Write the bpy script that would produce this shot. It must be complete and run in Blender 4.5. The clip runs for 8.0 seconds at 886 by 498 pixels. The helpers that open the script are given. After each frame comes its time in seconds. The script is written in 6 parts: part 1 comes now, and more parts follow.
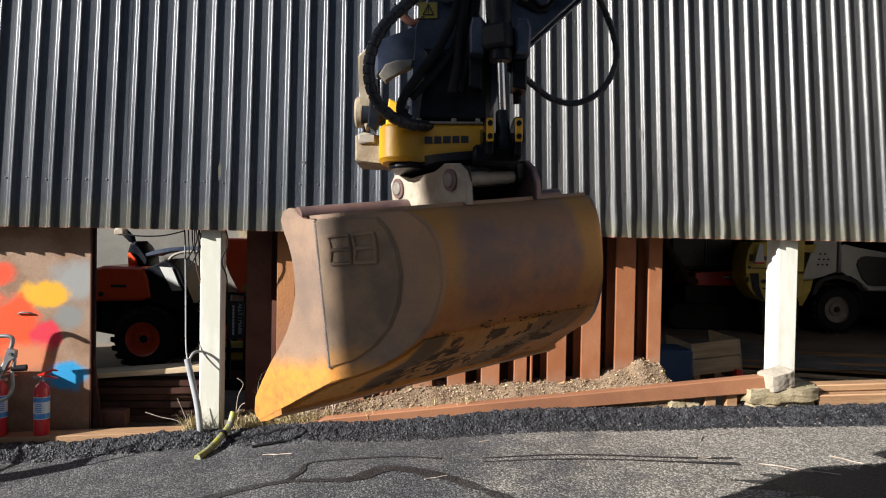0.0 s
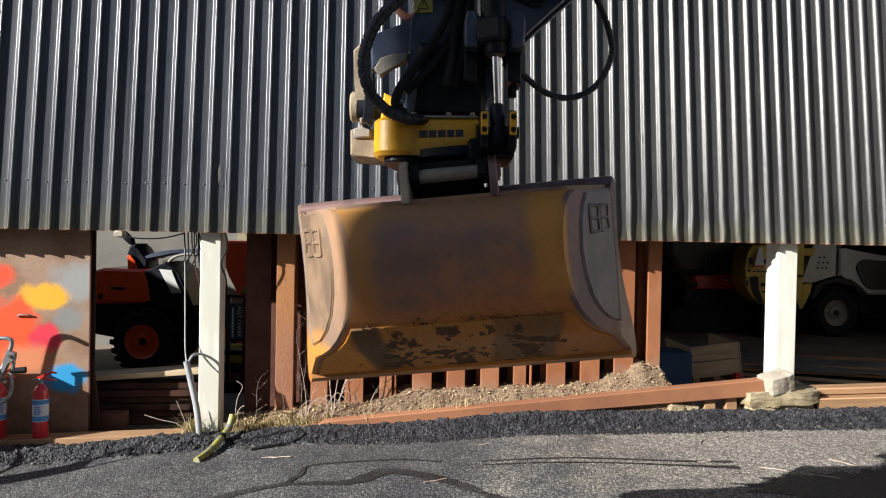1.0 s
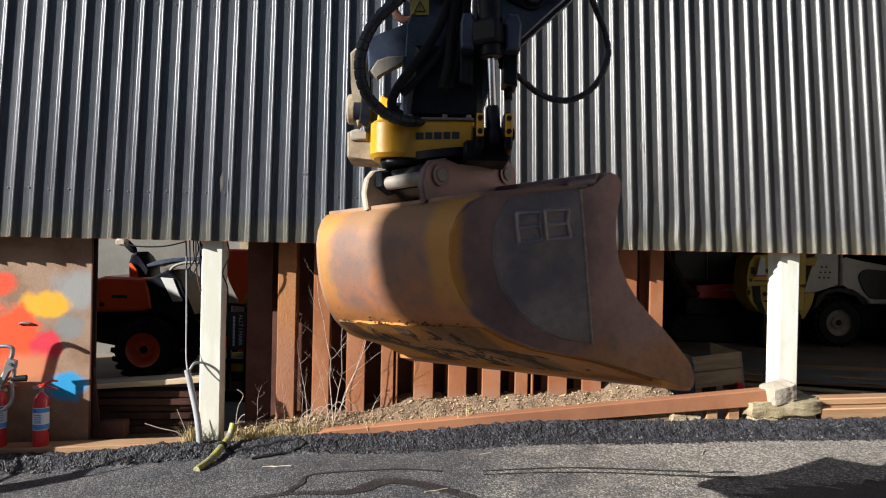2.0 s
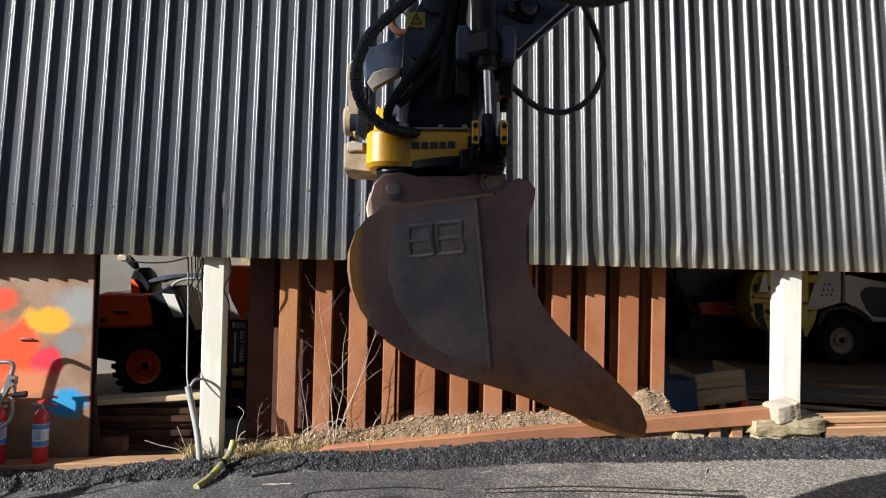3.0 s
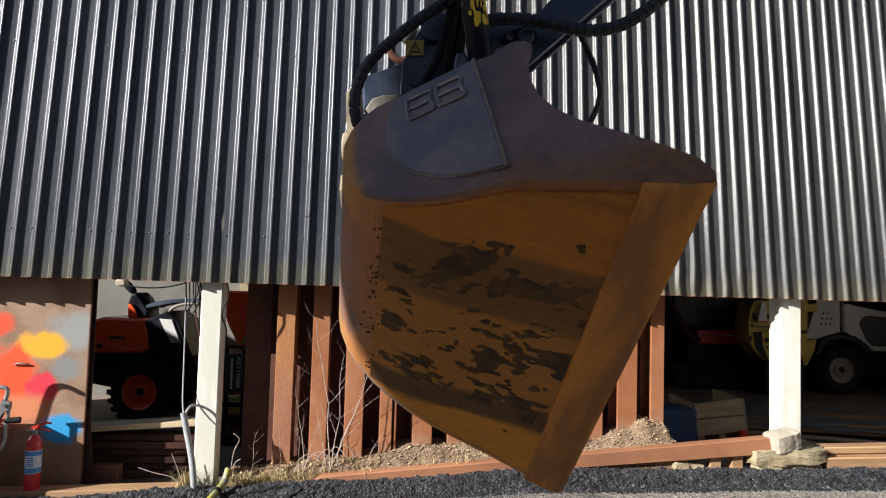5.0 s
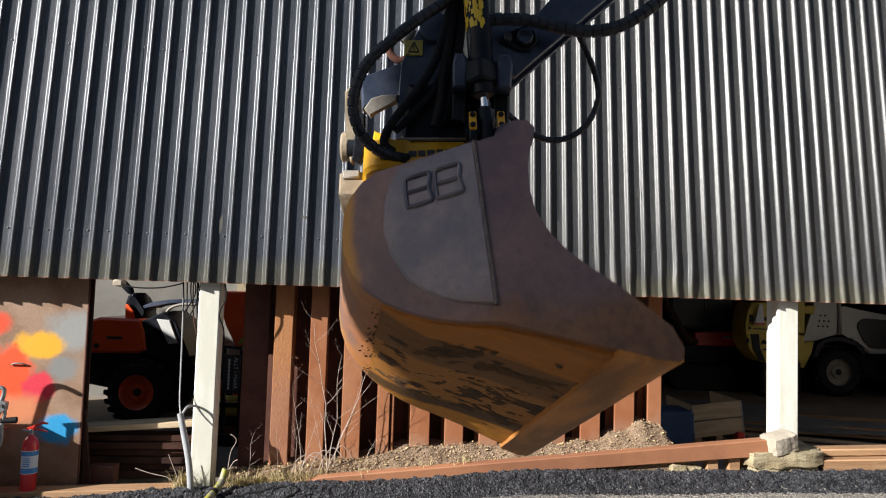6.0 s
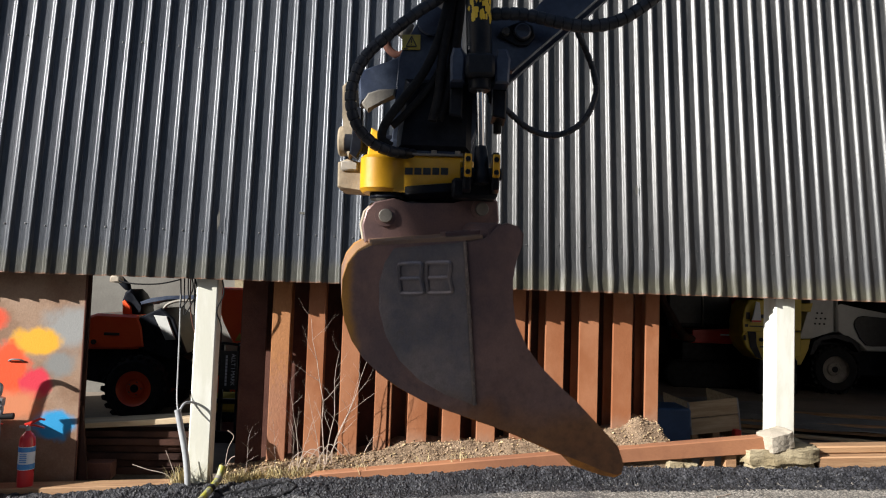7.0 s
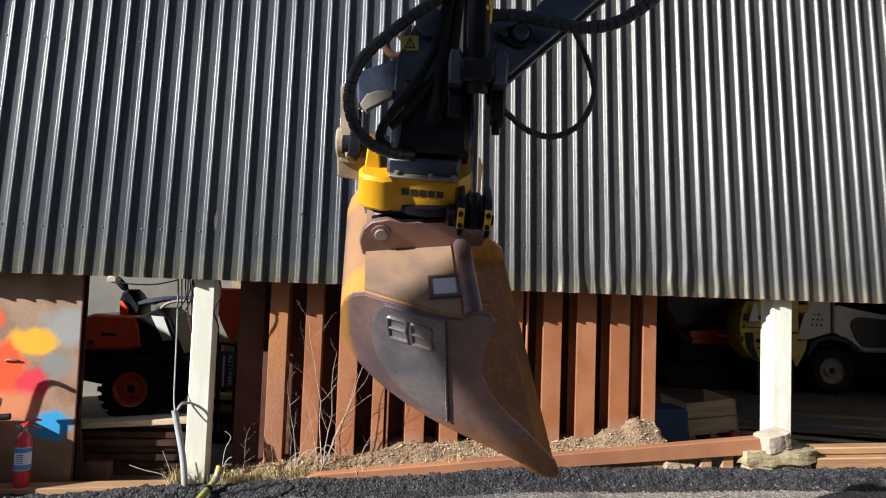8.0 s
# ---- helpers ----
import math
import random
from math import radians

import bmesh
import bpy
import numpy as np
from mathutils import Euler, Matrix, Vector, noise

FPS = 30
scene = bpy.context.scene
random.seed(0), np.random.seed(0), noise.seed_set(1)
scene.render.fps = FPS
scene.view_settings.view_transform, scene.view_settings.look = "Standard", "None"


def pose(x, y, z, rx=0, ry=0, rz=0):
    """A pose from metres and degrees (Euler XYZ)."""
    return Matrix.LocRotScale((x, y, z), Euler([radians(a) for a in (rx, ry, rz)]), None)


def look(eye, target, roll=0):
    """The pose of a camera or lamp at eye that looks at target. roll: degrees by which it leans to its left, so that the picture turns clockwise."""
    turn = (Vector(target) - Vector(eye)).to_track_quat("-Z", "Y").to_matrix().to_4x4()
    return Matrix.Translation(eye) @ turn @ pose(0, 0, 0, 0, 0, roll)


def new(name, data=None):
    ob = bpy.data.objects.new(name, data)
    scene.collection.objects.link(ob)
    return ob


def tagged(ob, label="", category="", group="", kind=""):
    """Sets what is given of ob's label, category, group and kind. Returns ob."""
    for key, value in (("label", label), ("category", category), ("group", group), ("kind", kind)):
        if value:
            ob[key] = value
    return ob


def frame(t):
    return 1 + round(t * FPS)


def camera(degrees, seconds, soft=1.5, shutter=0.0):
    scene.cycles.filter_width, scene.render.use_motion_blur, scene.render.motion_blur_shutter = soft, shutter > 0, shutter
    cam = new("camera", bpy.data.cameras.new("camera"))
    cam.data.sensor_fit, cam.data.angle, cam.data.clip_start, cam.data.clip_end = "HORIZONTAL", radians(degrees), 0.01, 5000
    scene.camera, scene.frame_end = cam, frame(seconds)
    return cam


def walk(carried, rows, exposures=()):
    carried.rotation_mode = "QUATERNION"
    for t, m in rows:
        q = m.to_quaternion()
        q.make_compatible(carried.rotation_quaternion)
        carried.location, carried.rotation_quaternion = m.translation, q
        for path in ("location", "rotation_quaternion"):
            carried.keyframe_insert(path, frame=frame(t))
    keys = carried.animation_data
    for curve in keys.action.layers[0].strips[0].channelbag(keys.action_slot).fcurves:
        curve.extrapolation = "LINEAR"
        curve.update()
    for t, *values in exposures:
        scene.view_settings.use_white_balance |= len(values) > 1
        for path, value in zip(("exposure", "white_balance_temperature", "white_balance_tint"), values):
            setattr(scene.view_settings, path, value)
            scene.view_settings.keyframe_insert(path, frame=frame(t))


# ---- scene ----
cam = camera(64.51, 8.0, soft=1.1, shutter=0.5)
EYE = Vector((0.0, 0.0, 1.70))

# seconds, turn to the left, tilt upwards, lean (degrees)
TURNS = [
    (0, 0.001, -1.097, 1.004),
    (0.5, -0.047, -1.042, 1.044),
    (1, -0.024, -0.867, 1.084),
    (1.5, 0.038, -0.606, 1.147),
    (3, 0.282, 1.196, 1.313),
    (3.5, 0.370, 1.937, 1.381),
    (4, 0.394, 2.620, 1.409),
    (4.5, 0.326, 3.142, 1.516),
    (6, 0.056, 3.471, 1.825),
    (6.5, -0.008, 3.333, 1.885),
    (7, -0.141, 3.221, 1.942),
    (7.5, -0.252, 3.199, 1.977),
    (8, -0.326, 3.290, 2.021)]


def eye_pose(yaw, pitch, lean):
    y, p = radians(yaw), radians(pitch)
    way = Vector((-math.sin(y) * math.cos(p), math.cos(y) * math.cos(p), math.sin(p)))
    return look(EYE, EYE + way, lean)


walk(cam, [(t, eye_pose(a, b, c)) for t, a, b, c in TURNS])

# ---- light ----
SUN_AZ, SUN_EL = radians(59), radians(24)
to_sun = Vector((-math.cos(SUN_EL) * math.sin(SUN_AZ), -math.cos(SUN_EL) * math.cos(SUN_AZ), math.sin(SUN_EL)))
sun = new("sun", bpy.data.lights.new("sun", "SUN"))
sun.data.energy, sun.data.angle, sun.data.color = 5.2, radians(0.53), (1.0, 0.975, 0.935)
sun.matrix_world = look(to_sun * 30, (0, 0, 0))
world = bpy.data.worlds.new("sky")
scene.world = world
world.use_nodes = True
sky = world.node_tree.nodes.new("ShaderNodeTexSky")
sky.sky_type, sky.sun_disc = "NISHITA", False
sky.sun_elevation, sky.sun_rotation = SUN_EL, math.atan2(to_sun.x, to_sun.y)
back = world.node_tree.nodes["Background"]
back.inputs["Strength"].default_value = 0.043
world.node_tree.links.new(sky.outputs["Color"], back.inputs["Color"])
scene.view_settings.exposure = 1.0

# ---- materials ----


def mat(name, c1, c2, scale=4.0, rough=0.6, metal=0.0, bump=0.2, fine=60.0, grain=0.25, rough_var=0.15, contrast=0.13,
        stretch=(1, 1, 1), layers=(), detail=6.0, islands=0.0, coat=0.0, spec=0.5):
    """Two-scale surface: broad stains from c1 to c2, fine grain, relief. layers: (colour, axis, low, high, noise scale, amount),
    a deposit that sets in along an axis of the thing."""
    m = bpy.data.materials.new(name)
    m.use_nodes = True
    t = m.node_tree
    n, ln = t.nodes, t.links
    b = n["Principled BSDF"]
    co = n.new("ShaderNodeTexCoord")
    mp = n.new("ShaderNodeMapping")
    mp.inputs["Scale"].default_value = stretch
    ln.new(co.outputs["Object"], mp.inputs["Vector"])
    info = n.new("ShaderNodeObjectInfo")
    off = n.new("ShaderNodeVectorMath")
    off.operation = "MULTIPLY_ADD"
    off.inputs[1].default_value = (1, 1, 1)
    ln.new(mp.outputs["Vector"], off.inputs[0])
    mul = n.new("ShaderNodeMath")
    mul.operation = "MULTIPLY"
    mul.inputs[1].default_value = 23.0
    ln.new(info.outputs["Random"], mul.inputs[0])
    ln.new(mul.outputs[0], off.inputs[2])

    def noise_tex(s, d=6.0, r=0.6):
        q = n.new("ShaderNodeTexNoise")
        q.inputs["Scale"].default_value, q.inputs["Detail"].default_value, q.inputs["Roughness"].default_value = s, d, r
        ln.new(off.outputs[0], q.inputs["Vector"])
        return q.outputs["Fac"]

    def ramp(v, lo, hi):
        q = n.new("ShaderNodeMapRange")
        q.interpolation_type = "SMOOTHSTEP"
        q.inputs["From Min"].default_value, q.inputs["From Max"].default_value = lo, hi
        ln.new(v, q.inputs["Value"])
        return q.outputs["Result"]

    def mix(f, a, c, mode="MIX"):
        q = n.new("ShaderNodeMix")
        q.data_type, q.blend_type = "RGBA", mode
        for sock, val in ((q.inputs[0], f), (q.inputs[6], a), (q.inputs[7], c)):
            if isinstance(val, (int, float)):
                sock.default_value = val
            elif isinstance(val, tuple):
                sock.default_value = (*val, 1)
            else:
                ln.new(val, sock)
        return q.outputs[2]

    broad = noise_tex(scale, detail)
    small = noise_tex(fine, 3.0, 0.7)
    colour = mix(ramp(broad, 0.5 - contrast, 0.5 + contrast), tuple(c1), tuple(c2))
    for col, axis, lo, hi, sc, amount in layers:
        sep = n.new("ShaderNodeSeparateXYZ")
        ln.new(co.outputs["Object"], sep.inputs[0])
        base = ramp(sep.outputs["XYZ".index(axis)], lo, hi)
        add = n.new("ShaderNodeMath")
        add.operation = "ADD"
        ln.new(base, add.inputs[0])
        ln.new(noise_tex(sc, 5.0), add.inputs[1])
        k = n.new("ShaderNodeMath")
        k.operation = "MULTIPLY"
        ln.new(ramp(add.outputs[0], 0.75, 1.25), k.inputs[0])
        k.inputs[1].default_value = amount
        colour = mix(k.outputs[0], colour, tuple(col))
    dark = tuple(max(0.0, 1 - grain * 1.6) for _ in range(3))
    light = tuple(1 + grain for _ in range(3))
    colour = mix(1.0, colour, mix(small, dark, light), "MULTIPLY")
    if islands:
        geo = n.new("ShaderNodeNewGeometry")
        colour = mix(1.0, colour, mix(geo.outputs["Random Per Island"], (1 - islands,) * 3, (1 + islands,) * 3), "MULTIPLY")
    ln.new(colour, b.inputs["Base Color"])
    rr = n.new("ShaderNodeMapRange")
    rr.inputs["To Min"].default_value, rr.inputs["To Max"].default_value = max(0.03, rough - rough_var), min(1.0, rough + rough_var)
    ln.new(broad, rr.inputs["Value"])
    ln.new(rr.outputs["Result"], b.inputs["Roughness"])
    b.inputs["Metallic"].default_value = metal
    b.inputs["Coat Weight"].default_value = coat
    b.inputs["Specular IOR Level"].default_value = spec
    if bump:
        bp = n.new("ShaderNodeBump")
        bp.inputs["Strength"].default_value, bp.inputs["Distance"].default_value = bump, 0.01
        mixh = n.new("ShaderNodeMath")
        mixh.operation = "ADD"
        ln.new(small, mixh.inputs[0])
        ln.new(broad, mixh.inputs[1])
        ln.new(mixh.outputs[0], bp.inputs["Height"])
        ln.new(bp.outputs["Normal"], b.inputs["Normal"])
    return m


def aggregate(m, scale, low, high, relief):
    """Adds the single stones of an asphalt mix: each its own tone, with pits between them."""
    t = m.node_tree
    n, ln = t.nodes, t.links
    b = n["Principled BSDF"]
    was = b.inputs["Base Color"].links[0].from_socket
    co = n.new("ShaderNodeTexCoord")
    vo = n.new("ShaderNodeTexVoronoi")
    vo.inputs["Scale"].default_value = scale
    ln.new(co.outputs["Object"], vo.inputs["Vector"])
    sep = n.new("ShaderNodeSeparateColor")
    ln.new(vo.outputs["Color"], sep.inputs[0])
    pw = n.new("ShaderNodeMath")
    pw.operation = "POWER"
    pw.inputs[1].default_value = 2.6
    ln.new(sep.outputs[0], pw.inputs[0])
    rng = n.new("ShaderNodeMapRange")
    rng.inputs["To Min"].default_value, rng.inputs["To Max"].default_value = low, high
    ln.new(pw.outputs[0], rng.inputs["Value"])
    mx = n.new("ShaderNodeMix")
    mx.data_type, mx.blend_type = "RGBA", "MULTIPLY"
    mx.inputs[0].default_value = 1.0
    ln.new(was, mx.inputs[6])
    ln.new(rng.outputs["Result"], mx.inputs[7])
    ln.new(mx.outputs[2], b.inputs["Base Color"])
    bp = n.new("ShaderNodeBump")
    bp.invert = True
    bp.inputs["Strength"].default_value, bp.inputs["Distance"].default_value = relief, 0.006
    ln.new(vo.outputs["Distance"], bp.inputs["Height"])
    ln.new(b.inputs["Normal"].links[0].from_socket, bp.inputs["Normal"])
    ln.new(bp.outputs["Normal"], b.inputs["Normal"])
    return m


M_ASPH = aggregate(mat("asphalt", (0.056, 0.056, 0.062), (0.102, 0.099, 0.098), 2.2, 0.85, bump=0.5, fine=140, grain=0.5, contrast=0.16,
                       layers=(((0.344, 0.310, 0.261), "X", -1.9, 3.6, 2.6, 0.62),)), 80, 0.55, 2.6, 0.8)
M_DARKASPH = aggregate(mat("dark_asphalt", (0.028, 0.028, 0.030), (0.049, 0.046, 0.046), 5, 0.55, bump=0.4, fine=170, grain=0.5), 100, 0.5, 2.0, 0.8)
M_RIM = aggregate(mat("coarse_asphalt_rim", (0.014, 0.014, 0.016), (0.030, 0.030, 0.033), 8, 0.7, bump=0.8, fine=120, grain=0.5), 60, 0.4, 1.8, 1.0)
M_GRIT = mat("loose_asphalt", (0.014, 0.014, 0.017), (0.040, 0.040, 0.046), 9, 0.5, bump=0.3, fine=200, grain=0.3, islands=0.8)
# left sheets: reflected sky is put into the colour as blue
M_CLAD = mat("sky_tinted_anthracite_steel", (0.083, 0.093, 0.112), (0.136, 0.147, 0.166), 1.6, 0.32, 0.15, bump=0.03, fine=40, grain=0.12, rough_var=0.08,
             stretch=(1.0, 1.0, 0.25), layers=(((0.180, 0.167, 0.108), "Z", 0.42, -0.05, 7.0, 0.5), ((0.297, 0.135, 0.072), "Z", 0.035, -0.02, 25.0, 0.8)))
# right sheets: the same coated steel without the painted sky tint
M_CLADR = mat("anthracite_steel_no_sky_tint", (0.076, 0.077, 0.080), (0.127, 0.126, 0.125), 1.6, 0.34, 0.12, bump=0.03, fine=40, grain=0.12, rough_var=0.08,
              stretch=(1.0, 1.0, 0.25), layers=(((0.171, 0.158, 0.090), "Z", 0.42, -0.15, 7.0, 0.5), ((0.324, 0.135, 0.072), "Z", 0.035, -0.02, 25.0, 0.8)))
M_SCREW = mat("zinc_screw", (0.16, 0.16, 0.16), (0.08, 0.08, 0.08), 30, 0.5, 0.5, bump=0)
M_WHITE = mat("chalky_white_paint", (0.72, 0.71, 0.64), (0.62, 0.61, 0.52), 3, 0.6, bump=0.08, fine=45, grain=0.04, stretch=(3, 3, 0.6),
              layers=(((0.45, 0.42, 0.28), "Z", 0.45, -0.1, 6.0, 0.5),))
M_RUST = mat("red_oxide_steel", (0.280, 0.104, 0.044), (0.352, 0.152, 0.075), 2.5, 0.75, spec=0.25, bump=0.14, fine=70, grain=0.09, stretch=(1, 1, 0.6),
             layers=(((0.336, 0.240, 0.176), "Z", 0.45, -0.05, 6.0, 0.4),))
M_RUSTY = mat("flaking_rust_steel", (0.296, 0.120, 0.061), (0.336, 0.152, 0.081), 3, 0.8, bump=0.3, fine=60, grain=0.2, stretch=(1, 1, 0.6),
              layers=(((0.46, 0.19, 0.035), "Z", 0.3, 1.5, 40.0, 0.4),))
# brown taken far down, standing in for the shade under the eave
M_SHADERUST = mat("shade_darkened_brown", (0.034, 0.017, 0.013), (0.066, 0.031, 0.022), 3, 0.8, bump=0.3, fine=60, grain=0.2, spec=0.15)
M_BEAM = mat("red_brown_beam", (0.340, 0.149, 0.072), (0.246, 0.102, 0.051), 2, 0.7, bump=0.14, fine=60, grain=0.12, stretch=(0.6, 1, 1),
             layers=(((0.391, 0.230, 0.145), "Z", 0.5, -0.6, 7.0, 0.5),))
# rust brown lowered to carry the shade between the piles
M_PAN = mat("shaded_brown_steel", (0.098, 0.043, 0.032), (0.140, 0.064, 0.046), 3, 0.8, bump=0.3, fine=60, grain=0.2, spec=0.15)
M_WOOD = mat("weathered_timber", (0.42, 0.25, 0.13), (0.33, 0.18, 0.09), 4, 0.75, bump=0.4, fine=40, grain=0.18, stretch=(0.4, 6, 6))
M_PALEWOOD = mat("pale_board", (0.55, 0.43, 0.28), (0.42, 0.31, 0.19), 4, 0.75, bump=0.3, fine=40, grain=0.15, stretch=(0.5, 6, 6))
M_CHIP = mat("pale_chips", (0.30, 0.28, 0.25), (0.42, 0.40, 0.37), 9, 0.85, bump=0, grain=0.2, islands=0.5)
M_SOIL = mat("dry_soil", (0.19, 0.125, 0.075), (0.30, 0.21, 0.135), 9, 0.95, bump=0.9, fine=90, grain=0.4)
M_CLOD = mat("soil_crumbs", (0.22, 0.15, 0.092), (0.36, 0.26, 0.17), 6, 0.95, bump=0.2, fine=90, grain=0.3, islands=0.4)
M_LEAF = mat("dry_leaves", (0.36, 0.24, 0.12), (0.50, 0.38, 0.22), 6, 0.9, bump=0.0, fine=90, grain=0.3, islands=0.45)
M_GRASS = mat("dry_grass", (0.46, 0.37, 0.18), (0.56, 0.47, 0.26), 6, 0.85, bump=0, grain=0.1, islands=0.4)
M_TWIG = mat("grey_twig", (0.351, 0.273, 0.216), (0.520, 0.429, 0.365), 12, 0.8, bump=0.2, grain=0.2)
M_STONE = mat("yellow_weathered_stone", (0.27, 0.215, 0.125), (0.40, 0.33, 0.21), 7, 0.9, bump=0.8, fine=70, grain=0.2,
              layers=(((0.22, 0.17, 0.09), "Z", 0.1, -0.12, 12.0, 0.6),))
M_BLOCK = mat("grey_beige_stone", (0.38, 0.33, 0.26), (0.46, 0.40, 0.32), 8, 0.85, bump=0.5, fine=80, grain=0.25)
M_CONC = mat("concrete", (0.173, 0.163, 0.144), (0.216, 0.206, 0.182), 2, 0.85, bump=0.3, fine=40, grain=0.12)
M_FLOOR = mat("dusty_floor", (0.17, 0.135, 0.105), (0.25, 0.20, 0.155), 1.5, 0.85, bump=0.5, fine=40, grain=0.25)
# near-black colour, put on the unseen ceiling and walls for a dark interior
M_DARK = mat("near_black_shed", (0.035, 0.033, 0.032), (0.05, 0.047, 0.045), 2, 0.8, bump=0.2, fine=30, grain=0.2)
M_YARD = mat("added_wall", (0.20, 0.17, 0.15), (0.26, 0.22, 0.19), 1, 0.8, bump=0.2, fine=30)
M_BLACK = mat("black_paint", (0.007, 0.008, 0.012), (0.019, 0.021, 0.026), 6, 0.33, 0.0, bump=0.15, fine=50, grain=0.3, spec=0.14)
M_BLUEBLK = mat("blue_black_paint", (0.028, 0.038, 0.069), (0.063, 0.080, 0.120), 5, 0.38, 0.2, bump=0.12, fine=50, grain=0.3, spec=0.5)
M_RUBBER = mat("black_rubber", (0.012, 0.012, 0.013), (0.022, 0.022, 0.023), 12, 0.7, bump=0.25, fine=80, grain=0.3, spec=0.15)
M_HOSE = mat("spiral_hose_guard", (0.014, 0.016, 0.022), (0.028, 0.031, 0.040), 12, 0.42, bump=0.2, fine=80, grain=0.2, spec=0.4)
M_CHROME = mat("chrome", (0.55, 0.55, 0.57), (0.64, 0.64, 0.65), 8, 0.16, 1.0, bump=0.0, grain=0.02, rough_var=0.05)
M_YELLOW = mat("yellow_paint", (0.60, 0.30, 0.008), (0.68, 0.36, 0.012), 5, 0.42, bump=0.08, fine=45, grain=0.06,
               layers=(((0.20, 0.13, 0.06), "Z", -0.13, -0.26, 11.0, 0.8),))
M_CREAM = mat("dusty_cream_steel", (0.352, 0.288, 0.200), (0.200, 0.156, 0.104), 9, 0.7, 0.1, bump=0.2, fine=110, grain=0.15)
M_STICK = mat("dusty_grey_steel", (0.22, 0.20, 0.17), (0.30, 0.27, 0.23), 6, 0.6, 0.2, bump=0.2, fine=50, grain=0.2)
# ochre mud layers; the one towards +x also paints in a sunlit rim
M_BUCKET = mat("worn_bucket_steel", (0.190, 0.128, 0.108), (0.340, 0.172, 0.096), 3.0, 0.52, 0.15, spec=0.35, bump=0.12, fine=150, grain=0.16,
               layers=(((0.325, 0.188, 0.088), "Z", -0.55, -0.28, 4.0, 0.7), ((0.625, 0.275, 0.035), "Z", -0.60, -0.84, 2.4, 0.8), ((0.58, 0.27, 0.035), "X", 0.14, 0.36, 4.0, 0.7), ((0.58, 0.27, 0.035), "X", -0.14, -0.40, 3.0, 0.5),
                       ((0.425, 0.150, 0.056), "Z", -0.2, -1.1, 6.0, 0.7), ((0.30, 0.115, 0.040), "Z", 0.3, -2.4, 7.0, 0.6), ((0.062, 0.048, 0.040), "Z", 0.2, -2.2, 26.0, 0.55)))
# cheek steel as seen in shade; the rear rim's ochre carries sunlight
M_CHEEK = mat("shaded_worn_steel", (0.143, 0.097, 0.101), (0.268, 0.164, 0.144), 3.5, 0.42, 0.40, spec=0.5, bump=0.10, fine=150, grain=0.16,
              layers=(((0.340, 0.151, 0.050), "Z", -0.74, -1.06, 3.0, 0.75), ((0.588, 0.273, 0.032), "Y", -0.29, -0.42, 5.0, 0.75), ((0.210, 0.089, 0.047), "Z", 0.3, -2.6, 6.0, 0.5), ((0.038, 0.033, 0.034), "Z", 0.2, -2.4, 30.0, 0.5)))
# the same cheek steel with dust, mud and the sun's warmth in its colour
M_CHEEK_LIT = mat("sunlit_dusty_steel", (0.188, 0.130, 0.098), (0.306, 0.194, 0.125), 3.5, 0.5, 0.03, bump=0.10, fine=150, grain=0.16,
               layers=(((0.605, 0.253, 0.039), "Z", -0.72, -0.98, 3.0, 0.95), ((0.396, 0.220, 0.110), "Y", 0.0, -0.62, 5.0, 0.7), ((0.066, 0.050, 0.044), "Z", 0.2, -2.4, 28.0, 0.5)))
# panel in shade, with the sky's blue put into its colour
M_BPANEL = mat("skylit_worn_steel", (0.140, 0.137, 0.164), (0.261, 0.221, 0.224), 5, 0.40, 0.55, spec=0.5, bump=0.12, fine=150, grain=0.2,
               layers=(((0.183, 0.103, 0.057), "Z", -0.72, -0.95, 6.0, 0.6), ((0.041, 0.034, 0.037), "Z", 0.2, -2.4, 30.0, 0.55), ((0.218, 0.189, 0.172), "Y", -3.0, 3.0, 30.0, 0.4)))
# the same panel with dust and sunlight in its colour
M_BPANEL_LIT = mat("sunlit_dusty_panel", (0.148, 0.101, 0.068), (0.256, 0.169, 0.104), 5, 0.5, 0.03, bump=0.12, fine=150, grain=0.18,
                layers=(((0.483, 0.231, 0.063), "Z", -0.70, -0.90, 6.0, 0.75), ((0.084, 0.063, 0.058), "Z", -0.3, -4.0, 26.0, 0.5)))
M_BMUD = mat("muddy_scoured_steel", (0.616, 0.221, 0.028), (0.396, 0.152, 0.030), 2.2, 0.6, 0.0, spec=0.2, bump=0.4, fine=90, grain=0.3, stretch=(2.6, 0.4, 0.4), contrast=0.16,
             layers=(((0.230, 0.110, 0.036), "X", 0.42, 0.32, 7.0, 0.9), ((0.529, 0.220, 0.045), "X", 0.16, 0.06, 7.0, 0.95), ((0.085, 0.053, 0.027), "X", -0.24, -0.34, 7.0, 0.85),
                     ((0.776, 0.317, 0.037), "X", -0.36, -0.46, 5.0, 0.95), ((0.115, 0.066, 0.032), "Y", -5.0, 5.0, 11.0, 0.25)))
M_CRUST = mat("caked_mud", (0.075, 0.045, 0.026), (0.16, 0.085, 0.036), 14, 0.8, spec=0.2, bump=0.6, fine=130, grain=0.4)
M_EDGE = mat("rusty_cutting_edge", (0.630, 0.247, 0.044), (0.333, 0.146, 0.046), 4, 0.55, 0.0, spec=0.3, bump=0.2, fine=110, grain=0.25, stretch=(0.5, 2, 2))
M_DUST = mat("dusty_white_steel", (0.42, 0.36, 0.28), (0.27, 0.22, 0.165), 8, 0.75, bump=0.4, fine=50, grain=0.15)
